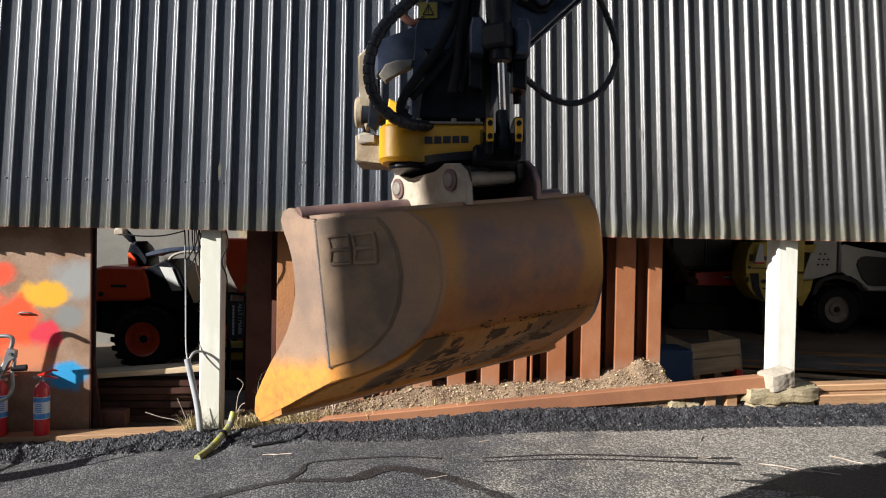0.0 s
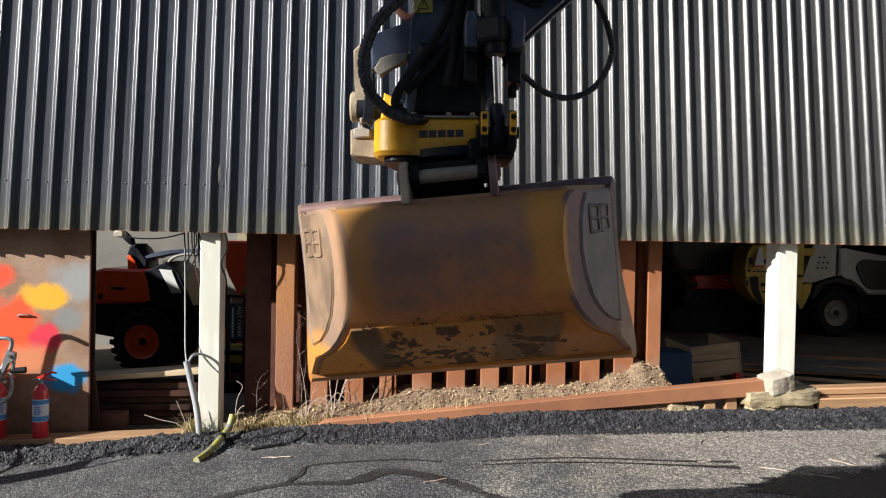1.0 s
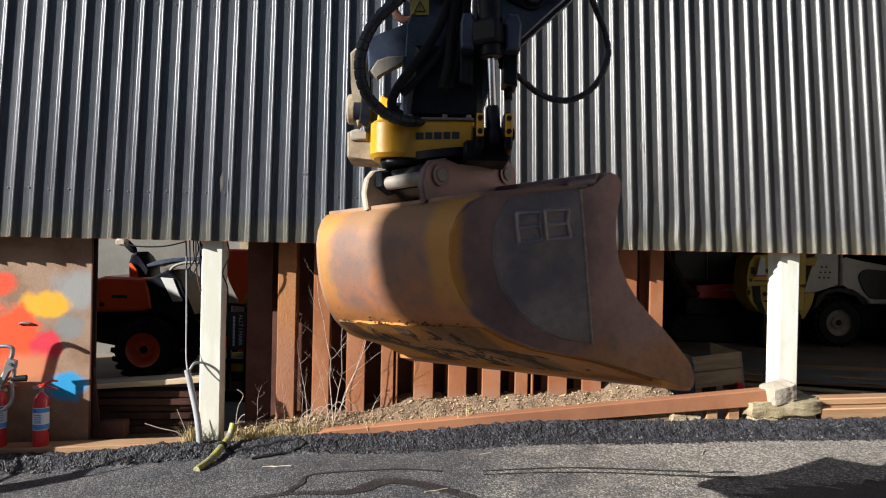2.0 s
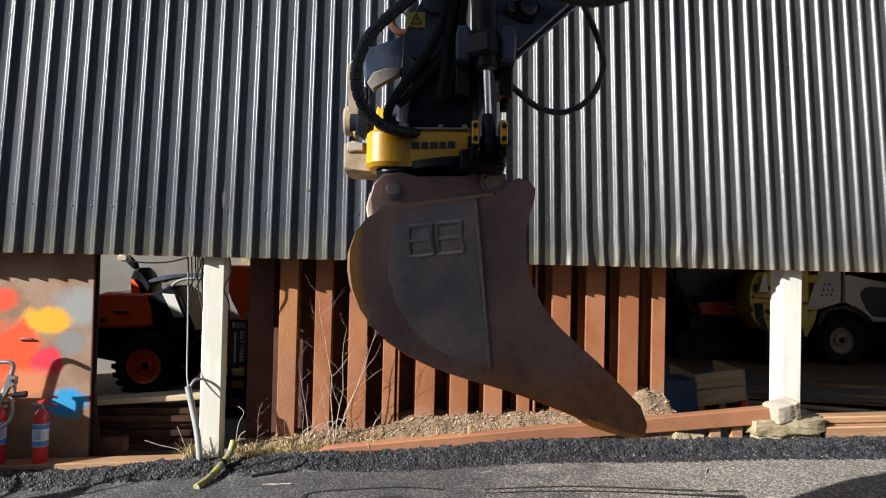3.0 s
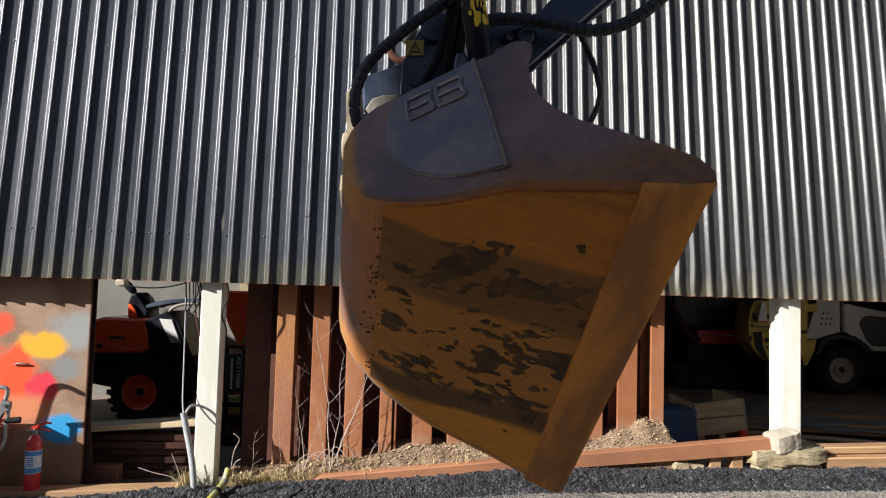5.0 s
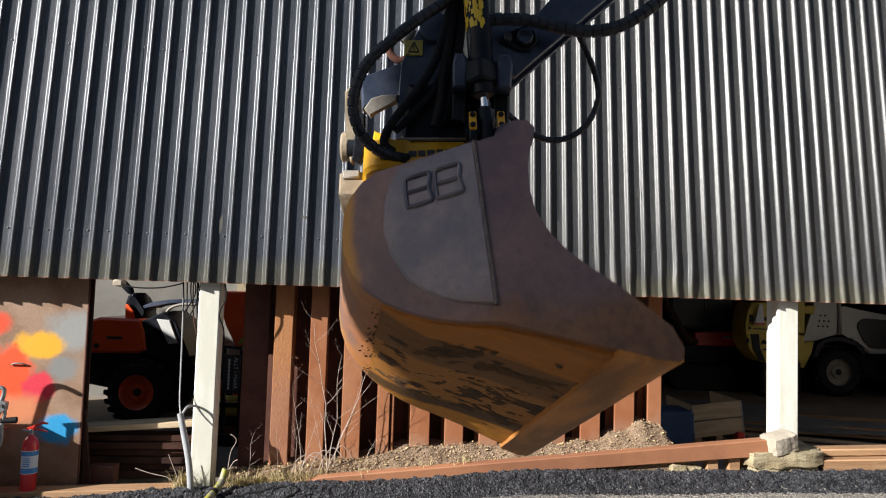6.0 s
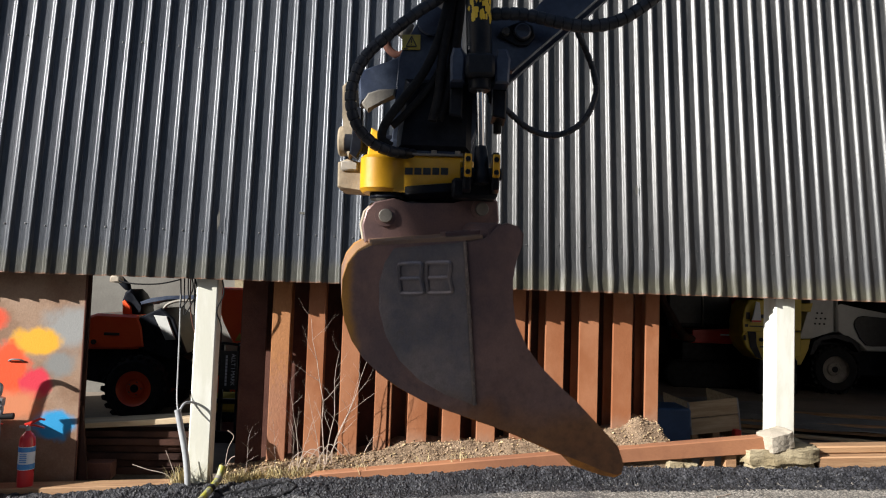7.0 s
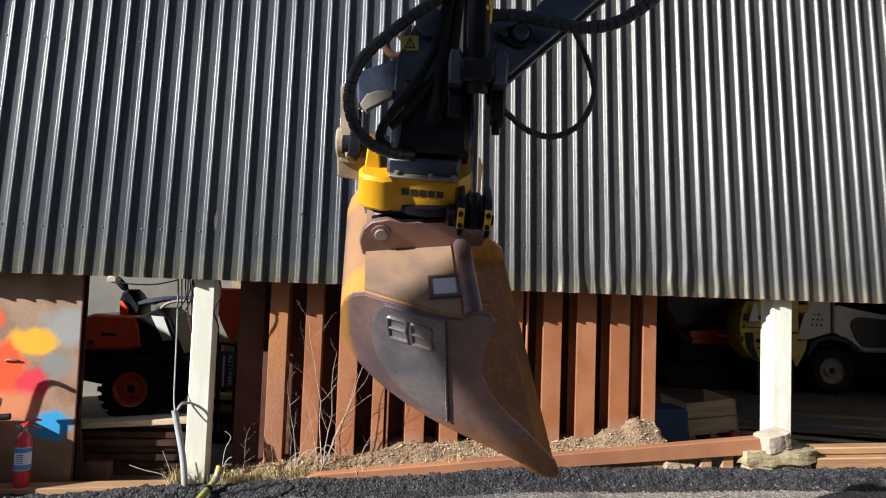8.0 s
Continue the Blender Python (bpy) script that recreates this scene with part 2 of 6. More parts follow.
# pale blue-grey stands in for the bare metal's reflection
M_PLATE = mat("alloy_plate_painted_sheen", (0.62, 0.65, 0.72), (0.54, 0.57, 0.63), 14, 0.35, 0.2, bump=0.05, grain=0.05)
M_WELD = mat("weld_bead", (0.20, 0.16, 0.14), (0.28, 0.22, 0.19), 30, 0.55, 0.3, bump=0.5, fine=120, grain=0.2)
M_RED = mat("extinguisher_red", (0.55, 0.02, 0.03), (0.60, 0.03, 0.035), 4, 0.3, bump=0.02, grain=0.04, coat=0.3)
M_LABEL = mat("white_label", (0.62, 0.66, 0.72), (0.70, 0.72, 0.76), 20, 0.4, bump=0, grain=0.06)
M_BLUE = mat("blue_print", (0.05, 0.22, 0.55), (0.07, 0.28, 0.60), 20, 0.4, bump=0, grain=0.06)
M_ORANGE = mat("orange_red_paint", (0.84, 0.085, 0.02), (0.88, 0.105, 0.024), 3, 0.35, bump=0.02, grain=0.06, coat=0.3)
M_REDPAINT = mat("red_paint", (0.60, 0.025, 0.018), (0.66, 0.035, 0.022), 3, 0.35, bump=0.02, grain=0.06)
M_YPAINT = mat("dull_yellow_paint", (0.62, 0.45, 0.05), (0.52, 0.38, 0.05), 3, 0.5, bump=0.05, grain=0.1)
M_GREYP = mat("light_grey_paint", (0.46, 0.46, 0.44), (0.54, 0.54, 0.51), 3, 0.4, bump=0.03, grain=0.06)
M_STEEL = mat("galvanised_tube", (0.38, 0.39, 0.40), (0.28, 0.28, 0.29), 14, 0.4, 0.7, bump=0.08, grain=0.12)
M_PIPE = mat("grey_plastic_conduit", (0.30, 0.31, 0.32), (0.36, 0.37, 0.38), 10, 0.5, bump=0.08, grain=0.08)
M_GHOSE = mat("mossy_yellow_hose", (0.46, 0.44, 0.05), (0.40, 0.40, 0.26), 16, 0.5, bump=0.3, fine=60, grain=0.2, contrast=0.06,
              layers=(((0.05, 0.05, 0.03), "Z", -5.0, 5.0, 30.0, 0.7),))
# yellow lowered to carry the shade on the arm's sign
M_SIGNY = mat("shade_dulled_yellow", (0.40, 0.33, 0.05), (0.30, 0.25, 0.05), 14, 0.5, bump=0, grain=0.1)
M_FLAKE = mat("torn_yellow_marking", (0.75, 0.50, 0.02), (0.70, 0.46, 0.02), 14, 0.5, bump=0, grain=0.1)
M_SIGNK = mat("sign_black", (0.02, 0.02, 0.02), (0.03, 0.03, 0.03), 14, 0.5, bump=0, grain=0.1)
M_PLASTICB = mat("blue_plastic", (0.03, 0.07, 0.16), (0.04, 0.09, 0.2), 5, 0.5, bump=0.05, grain=0.1)
M_CLOTH = mat("grey_tarpaulin", (0.15, 0.145, 0.14), (0.22, 0.21, 0.20), 3, 0.7, bump=0.3, fine=30, grain=0.15)


def painted_sheet():
    """Rust-brown steel sheet with sprayed blots of colour: each blot has its own centre, reach and ragged rim."""
    m = mat("sprayed_steel_sheet", (0.25, 0.140, 0.082), (0.34, 0.220, 0.145), 3.5, 0.6, 0.1, bump=0.2, fine=70, grain=0.2)
    t = m.node_tree
    n, ln = t.nodes, t.links
    b = n["Principled BSDF"]
    colour = b.inputs["Base Color"].links[0].from_socket
    co = n.new("ShaderNodeTexCoord")
    nz = n.new("ShaderNodeTexNoise")
    nz.inputs["Scale"].default_value, nz.inputs["Detail"].default_value = 9.0, 6.0
    ln.new(co.outputs["Object"], nz.inputs["Vector"])
    for x, z, rx, rz, col, soft in ((-3.07, 1.27, .19, .17, (0.28, 0.28, 0.27), .5), (-3.12, 0.97, .12, .11, (0.22, 0.22, 0.21), .4),
                                    (-3.31, 1.15, .19, .115, (0.75, 0.38, 0.02), .3), (-3.58, 0.86, .24, .27, (0.80, 0.08, 0.015), .25),
                                    (-3.66, 1.32, .11, .09, (0.72, 0.07, 0.02), .4), (-3.31, 0.80, .125, .13, (0.66, 0.03, 0.06), .25),
                                    (-3.14, 0.47, .15, .12, (0.02, 0.30, 0.60), .3), (-3.45, 0.62, .2, .12, (0.62, 0.22, 0.10), .6)):
        sub = n.new("ShaderNodeVectorMath")
        sub.operation = "SUBTRACT"
        ln.new(co.outputs["Object"], sub.inputs[0])
        sub.inputs[1].default_value = (x, 0, z)
        sc = n.new("ShaderNodeVectorMath")
        sc.operation = "MULTIPLY"
        ln.new(sub.outputs[0], sc.inputs[0])
        sc.inputs[1].default_value = (1 / rx, 0, 1 / rz)
        le = n.new("ShaderNodeVectorMath")
        le.operation = "LENGTH"
        ln.new(sc.outputs[0], le.inputs[0])
        ad = n.new("ShaderNodeMath")
        ad.operation = "ADD"
        ln.new(le.outputs["Value"], ad.inputs[0])
        ln.new(nz.outputs["Fac"], ad.inputs[1])
        mr = n.new("ShaderNodeMapRange")
        mr.interpolation_type = "SMOOTHSTEP"
        mr.inputs["From Min"].default_value, mr.inputs["From Max"].default_value = 1.5 + soft * .9, 1.5 - soft * .9
        ln.new(ad.outputs[0], mr.inputs["Value"])
        mx = n.new("ShaderNodeMix")
        mx.data_type = "RGBA"
        ln.new(mr.outputs["Result"], mx.inputs[0])
        ln.new(colour, mx.inputs[6])
        mx.inputs[7].default_value = (*col, 1)
        colour = mx.outputs[2]
    ln.new(colour, b.inputs["Base Color"])
    return m


M_SPRAY = painted_sheet()

# ---- mesh tools ----
I4 = Matrix.Identity(4)


def thing(name, label, category, m=I4, group="", kind=""):
    ob = new(name)
    ob.empty_display_size = 0.1
    ob.matrix_world = m
    return tagged(ob, label, category, group, kind)


def mesh(name, bm, material, smooth=False):
    bmesh.ops.recalc_face_normals(bm, faces=bm.faces)
    me = bpy.data.meshes.new(name)
    bm.to_mesh(me)
    bm.free()
    me.materials.append(material)
    if smooth:
        me.shade_smooth()
        me.set_sharp_from_angle(angle=radians(38))
    return me


def part(name, bm, material, parent, label="", smooth=True):
    ob = new(name, mesh(name, bm, material, smooth))
    ob.parent = parent
    return tagged(ob, label)


def solo(name, bm, material, label, category, m=I4, kind="", group="", smooth=True):
    ob = new(name, mesh(name, bm, material, smooth))
    ob.matrix_world = m
    return tagged(ob, label, category, group, kind)


def B():
    return bmesh.new()


def box(bm, x0, x1, y0, y1, z0, z1, bevel=0.0, turn=None):
    vs = bmesh.ops.create_cube(bm, size=1)["verts"]
    for v in vs:
        v.co = Vector((x0 + (v.co.x + .5) * (x1 - x0), y0 + (v.co.y + .5) * (y1 - y0), z0 + (v.co.z + .5) * (z1 - z0)))
    if bevel:
        es = list({e for v in vs for e in v.link_edges})
        r = bmesh.ops.bevel(bm, geom=es, offset=bevel, segments=1, affect="EDGES", profile=0.6)
        vs = list({v for f in r["faces"] for v in f.verts})
    if turn is not None:
        allv = [v for v in bm.verts if v.is_valid] if not isinstance(turn, Matrix) else vs
        bmesh.ops.transform(bm, matrix=turn, verts=allv)
    return bm


def prism(bm, pts, axis, a, b, bevel=0.0):
    """The outline pts, in the two axes other than axis, pulled from a to b along it."""
    def at3(p, h):
        return Vector({"x": (h, p[0], p[1]), "y": (p[0], h, p[1]), "z": (p[0], p[1], h)}[axis])
    lo = [bm.verts.new(at3(p, a)) for p in pts]
    hi = [bm.verts.new(at3(p, b)) for p in pts]
    fs = [bm.faces.new(lo), bm.faces.new(hi[::-1])]
    for i in range(len(pts)):
        j = (i + 1) % len(pts)
        fs.append(bm.faces.new((lo[i], hi[i], hi[j], lo[j])))
    if bevel:
        es = [e for e in fs[0].edges] + [e for e in fs[1].edges]
        bmesh.ops.bevel(bm, geom=es, offset=bevel, segments=1, affect="EDGES", profile=0.6)
    return bm


def tube(bm, pts, r, n=10, closed=True):
    """A round tube through pts; r: one radius or one for each point."""
    pts = [Vector(p) for p in pts]
    rs = r if isinstance(r, (list, tuple)) else [r] * len(pts)
    rings, up = [], Vector((0.123, 0.31, 1)).normalized()
    for i, p in enumerate(pts):
        d = (pts[min(i + 1, len(pts) - 1)] - pts[max(i - 1, 0)]).normalized()
        side = d.cross(up)
        if side.length < 0.05:
            side = d.cross(Vector((1, 0, 0)))
        side.normalize()
        up = side.cross(d).normalized()
        rings.append([bm.verts.new(p + (side * math.cos(k * math.tau / n) + up * math.sin(k * math.tau / n)) * rs[i]) for k in range(n)])
    for a, b in zip(rings, rings[1:]):
        for k in range(n):
            bm.faces.new((a[k], a[(k + 1) % n], b[(k + 1) % n], b[k]))
    if closed:
        bm.faces.new(rings[0])
        bm.faces.new(rings[-1][::-1])
    return bm


def smooth_path(pts, steps=8):
    pts = [Vector(p) for p in pts]
    out = []
    for i in range(len(pts) - 1):
        p0, p1, p2, p3 = pts[max(i - 1, 0)], pts[i], pts[i + 1], pts[min(i + 2, len(pts) - 1)]
        for k in range(steps):
            u = k / steps
            out.append(0.5 * (2 * p1 + (p2 - p0) * u + (2 * p0 - 5 * p1 + 4 * p2 - p3) * u * u + (3 * p1 - p0 - 3 * p2 + p3) * u ** 3))
    return out + [pts[-1]]


def cyl(bm, p0, p1, r0, r1=None, n=20, bevel=0.0):
    p0, p1 = Vector(p0), Vector(p1)
    r1 = r0 if r1 is None else r1
    if bevel:
        d = (p1 - p0).normalized() * bevel
        return tube(bm, [p0, p0 + d, p1 - d, p1], [r0 - bevel, r0, r1, r1 - bevel], n)
    return tube(bm, [p0, p1], [r0, r1], n)


def lathe(bm, prof, origin=(0, 0, 0), axis="z", n=24, caps=True):
    """prof: (radius, height) pairs turned about an axis through origin."""
    o = Vector(origin)
    rings = []
    for r, h in prof:
        ring = []
        for k in range(n):
            c, s = math.cos(k * math.tau / n) * r, math.sin(k * math.tau / n) * r
            ring.append(bm.verts.new(o + Vector({"z": (c, s, h), "y": (c, h, s), "x": (h, c, s)}[axis])))
        rings.append(ring)
    for a, b in zip(rings, rings[1:]):
        for k in range(n):
            bm.faces.new((a[k], a[(k + 1) % n], b[(k + 1) % n], b[k]))
    if caps:
        bm.faces.new(rings[0])
        bm.faces.new(rings[-1][::-1])
    return bm


def rough_up(bm, amount, freq, seed=0.0):
    for v in bm.verts:
        q = v.co * freq + Vector((seed, seed * 1.7, -seed))
        v.co += Vector((noise.noise(q), noise.noise(q + Vector((9, 0, 0))), noise.noise(q + Vector((0, 9, 0))))) * amount
    return bm


def lettering(name, text, size, material, parent, m, depth=0.001):
    cu = bpy.data.curves.new(name, "FONT")
    cu.body, cu.size, cu.extrude, cu.align_x, cu.align_y = text, size, depth, "CENTER", "CENTER"
    tmp = bpy.data.objects.new(name, cu)
    scene.collection.objects.link(tmp)
    me = bpy.data.meshes.new_from_object(tmp.evaluated_get(bpy.context.evaluated_depsgraph_get()))
    bpy.data.objects.remove(tmp)
    me.name = name
    me.materials.clear()
    me.materials.append(material)
    ob = new(name, me)
    ob.parent = parent
    ob.matrix_local = m
    return ob


# ---- the shed's frame: x along its front, y inwards ----
SH = Matrix.Translation((0, 6, 0)) @ Matrix.Rotation(radians(6), 4, "Z")
SHI = SH.inverted()
rnd = random.Random(4)


def lerp_rows(rows, x):
    if x <= rows[0][0]:
        return rows[0][1]
    for (a, p), (b, q) in zip(rows, rows[1:]):
        if x <= b:
            u = (x - a) / (b - a)
            u = u * u * (3 - 2 * u)
            return p + (q - p) * u
    return rows[-1][1]


FOOT = ((-6, -0.16), (-3.2, -0.075), (-1.9, 0.010), (-1.0, 0.075), (1.0, 0.135), (3.5, 0.165), (8, 0.2))
CREST = ((-6, -0.12), (-3.3, -0.02), (-1.9, 0.063), (-1.0, 0.136), (1.05, 0.225), (4.0, 0.246), (8, 0.27))


def ground_z(x, y):
    """Height of the yard at a place of the world: level asphalt, a rolled edge of loose asphalt along the shed, lower inside."""
    q = SHI @ Vector((x, y, 0))
    f, c = lerp_rows(FOOT, q.x), lerp_rows(CREST, q.x)
    wob = 0.05 * noise.noise(Vector((q.x * 1.3, 3.1, 0))) + 0.03 * noise.noise(Vector((q.x * 4, 8.1, 0)))
    d = q.y + wob
    if d < -0.40:
        z = f
    elif d < -0.16:
        u = (d + 0.40) / 0.24
        z = f + (c - f) * u * u * (3 - 2 * u)
    elif d < -0.08:
        z = c
    elif d < 0.1:
        z = c + (-0.14 - c) * (d + 0.08) / 0.18
    else:
        z = -0.14
    far = min(1.0, max(0.0, (abs(x) - 6) / 6))
    z = z * (1 - far) if d < -0.4 else z
    near = 0.02 * noise.noise(Vector((x * 0.8, y * 0.8, 0)))
    if -0.42 < d < 0.05:
        near += 0.018 * noise.noise(Vector((x * 14, y * 14, 1))) + 0.012 * noise.noise(Vector((x * 37, y * 37, 5)))
    return z + near * (1 - far)


def build_ground():
    xs = [-400, -150, -60, -25, -12, -8] + [-6 + 0.05 * i for i in range(281)] + [9, 12, 25, 60, 150, 400]
    ys = [-400, -150, -60, -25, -10, -4, 0, 2, 3] + [3.6 + 0.045 * i for i in range(90)] + [8.5, 12, 25, 60, 150, 400]
    bm = B()
    grid = [[bm.verts.new((x, y, ground_z(x, y))) for x in xs] for y in ys]
    for r0, r1 in zip(grid, grid[1:]):
        for i in range(len(xs) - 1):
            bm.faces.new((r0[i], r0[i + 1], r1[i + 1], r1[i]))
    solo("ground", bm, M_ASPH, "grey worn asphalt yard with a rolled dark edge", "ground", kind="structure")
    # damp trails and a dark ragged patch on the asphalt
    def trail(name, pts, widths, label):
        bm = B()
        path = smooth_path([(x, y, 0) for x, y in pts], 10)
        prev = None
        for i, p in enumerate(path):
            u = i / (len(path) - 1) * (len(widths) - 1)
            k = min(int(u), len(widths) - 2)
            w = widths[k] + (widths[k + 1] - widths[k]) * (u - k)
            w *= 1 + 0.5 * noise.noise(Vector((p.x * 9, p.y * 9, 2)))
            d = (path[min(i + 1, len(path) - 1)] - path[max(i - 1, 0)]).normalized()
            sd = Vector((-d.y, d.x, 0))
            row = []
            for j in (-1, -0.33, 0.33, 1):
                q = p + sd * w * j
                row.append(bm.verts.new((q.x, q.y, ground_z(q.x, q.y) + 0.005)))
            if prev:
                for a in range(3):
                    bm.faces.new((prev[a], prev[a + 1], row[a + 1], row[a]))
            prev = row
        solo(name, bm, M_DARKASPH, label, "damp stain", kind="structure")
    trail("damp_trail", ((-1.75, 4.1), (-1.43, 4.35), (-1.22, 4.48), (-0.95, 4.56), (-0.58, 4.6), (-0.34, 4.8), (0.03, 4.62), (0.3, 4.34), (0.5, 4.1)),
          (.05, .06, .04, .02, .05, .06, .05, .04, .05), "dark damp trail winding over the asphalt")
    trail("damp_trail", ((-1.0, 4.55), (-0.94, 4.75), (-0.88, 4.95), (-0.32, 5.06), (0.01, 5.0)), (.03, .02, .012, .012, .02),
          "thin dark damp trail on the asphalt")
    trail("damp_trail", ((0.3, 4.98), (0.8, 5.02), (1.3, 5.03), (2.1, 5.0)), (.008, .014, .012, .02), "thin dark damp trail on the asphalt")
    trail("damp_trail", ((0.3, 4.9), (0.9, 4.92), (1.5, 4.93), (2.1, 4.88)), (.006, .012, .012, .03), "thin dark damp trail on the asphalt")
    bm = B()
    cx, cy, n = 2.75, 4.45, 160
    mid = bm.verts.new((cx, cy, ground_z(cx, cy) + 0.005))
    rim = None
    rings = []
    for s in (0.33, 0.66, 1.0):
        ring = []
        for k in range(n):
            a = k * math.tau / n
            w = 1 + 0.6 * noise.noise(Vector((math.cos(a) * 1.6, math.sin(a) * 1.6, 4))) + 0.4 * noise.noise(Vector((math.cos(a) * 5, math.sin(a) * 5, 7))) + 0.25 * noise.noise(Vector((math.cos(a) * 16, math.sin(a) * 16, 7)))
            x, y = cx + math.cos(a) * 0.78 * s * w, cy + math.sin(a) * 0.36 * s * w
            ring.append(bm.verts.new((x, y, ground_z(x, y) + 0.005)))
        rings.append(ring)
    for k in range(n):
        bm.faces.new((mid, rings[0][k], rings[0][(k + 1) % n]))
        for a, b in zip(rings, rings[1:]):
            bm.faces.new((a[k], a[(k + 1) % n], b[(k + 1) % n], b[k]))
    solo("damp_patch", bm, M_DARKASPH, "dark ragged patch on the asphalt", "damp stain", kind="structure")


def lump(bm, p, r, squash=0.7):
    """A broken grain: an uneven octahedron."""
    o = [Vector(q) * r * rnd.uniform(0.6, 1.25) for q in ((1, 0, 0), (0, 1, 0), (-1, 0, 0), (0, -1, 0), (0, 0, squash), (0, 0, -squash))]
    a = rnd.uniform(0, 6.3)
    c, s = math.cos(a), math.sin(a)
    v = [bm.verts.new(p + Vector((q.x * c - q.y * s, q.x * s + q.y * c, q.z))) for q in o]
    for i in range(4):
        j = (i + 1) % 4
        bm.faces.new((v[i], v[j], v[4]))
        bm.faces.new((v[j], v[i], v[5]))


def build_grit():
    # the rolled edge of the asphalt, rough and dark under its loose crumbs
    bm = B()
    rows = []
    for j in range(24):
        row = []
        for i in range(420):
            near = -0.47 + 0.10 * min(1.0, max(0.0, (-0.4 - (-4.0 + 0.02 * i)) / 1.2))
            d = near + (-0.01 - near) * j / 23
            p = SH @ Vector((-4.0 + 0.02 * i, d + 0.03 * noise.noise(Vector((i * .13, j * .2, 3))), 0))
            rise = 0.006 + 0.007 * noise.noise(Vector((p.x * 34, p.y * 34, 1))) if 0 < j < 23 else -0.01
            row.append(bm.verts.new((p.x, p.y, ground_z(p.x, p.y) + rise)))
        rows.append(row)
    for a, b in zip(rows, rows[1:]):
        for i in range(len(a) - 1):
            bm.faces.new((a[i], a[i + 1], b[i + 1], b[i]))
    solo("ground_edge", bm, M_RIM, "coarse dark rolled edge of the asphalt", "asphalt edge", kind="structure")
    bm = B()
    for _ in range(30000):
        x = rnd.uniform(-3.9, 4.4)
        d = rnd.triangular(-0.50 + 0.10 * min(1.0, max(0.0, (-0.4 - x) / 1.2)), -0.06, -0.22)
        p = SH @ Vector((x, d, 0))
        lump(bm, Vector((p.x, p.y, ground_z(p.x, p.y) + 0.004)), rnd.uniform(0.006, 0.017))
    for _ in range(7000):
        x, y = rnd.uniform(-3.2, 3.8), rnd.uniform(4.0, 5.8)
        lump(bm, Vector((x, y, ground_z(x, y))), rnd.uniform(0.002, 0.0065))
    solo("loose_asphalt_grit", bm, M_GRIT, "loose black asphalt crumbs along the yard's edge", "gravel", kind="stuff", smooth=False)
    bm = B()
    for _ in range(5200):
        x, y = rnd.uniform(-3.2, 3.9), rnd.uniform(4.0, 5.9)
        if noise.noise(Vector((x * 1.1, y * 1.6, 6))) + rnd.uniform(-.5, .35) < 0:
            continue
        lump(bm, Vector((x, y, ground_z(x, y) + .001)), rnd.uniform(0.0015, 0.004))
    for _ in range(260):
        x, y = rnd.gauss(3.1, .4), rnd.gauss(5.15, .3)
        lump(bm, Vector((x, y, ground_z(x, y) + .001)), rnd.uniform(0.002, 0.006))
    solo("stone_chips", bm, M_CHIP, "pale stone chips strewn over the asphalt", "gravel", kind="stuff", smooth=False)


SOIL = ((-1.75, 0.10), (-1.63, 0.122), (-1.32, 0.183), (-0.72, 0.229), (-0.13, 0.345), (0.3, 0.35), (0.78, 0.372), (1.39, 0.40), (1.68, 0.49),
        (1.87, 0.60), (2.02, 0.55), (2.13, 0.40))


def soil_z(x, d):
    top = lerp_rows(SOIL, x)
    bz = 0.12 + (x + 1.0) * 0.0915
    edge = min(top, max(bz, 0.08))
    u = min(1.0, max(0.0, (d + 0.03) / 0.2))
    z = edge + (top - edge) * u
    return z + 0.03 * noise.noise(Vector((x * 5, d * 5, 1))) + 0.014 * noise.noise(Vector((x * 17, d * 17, 3)))


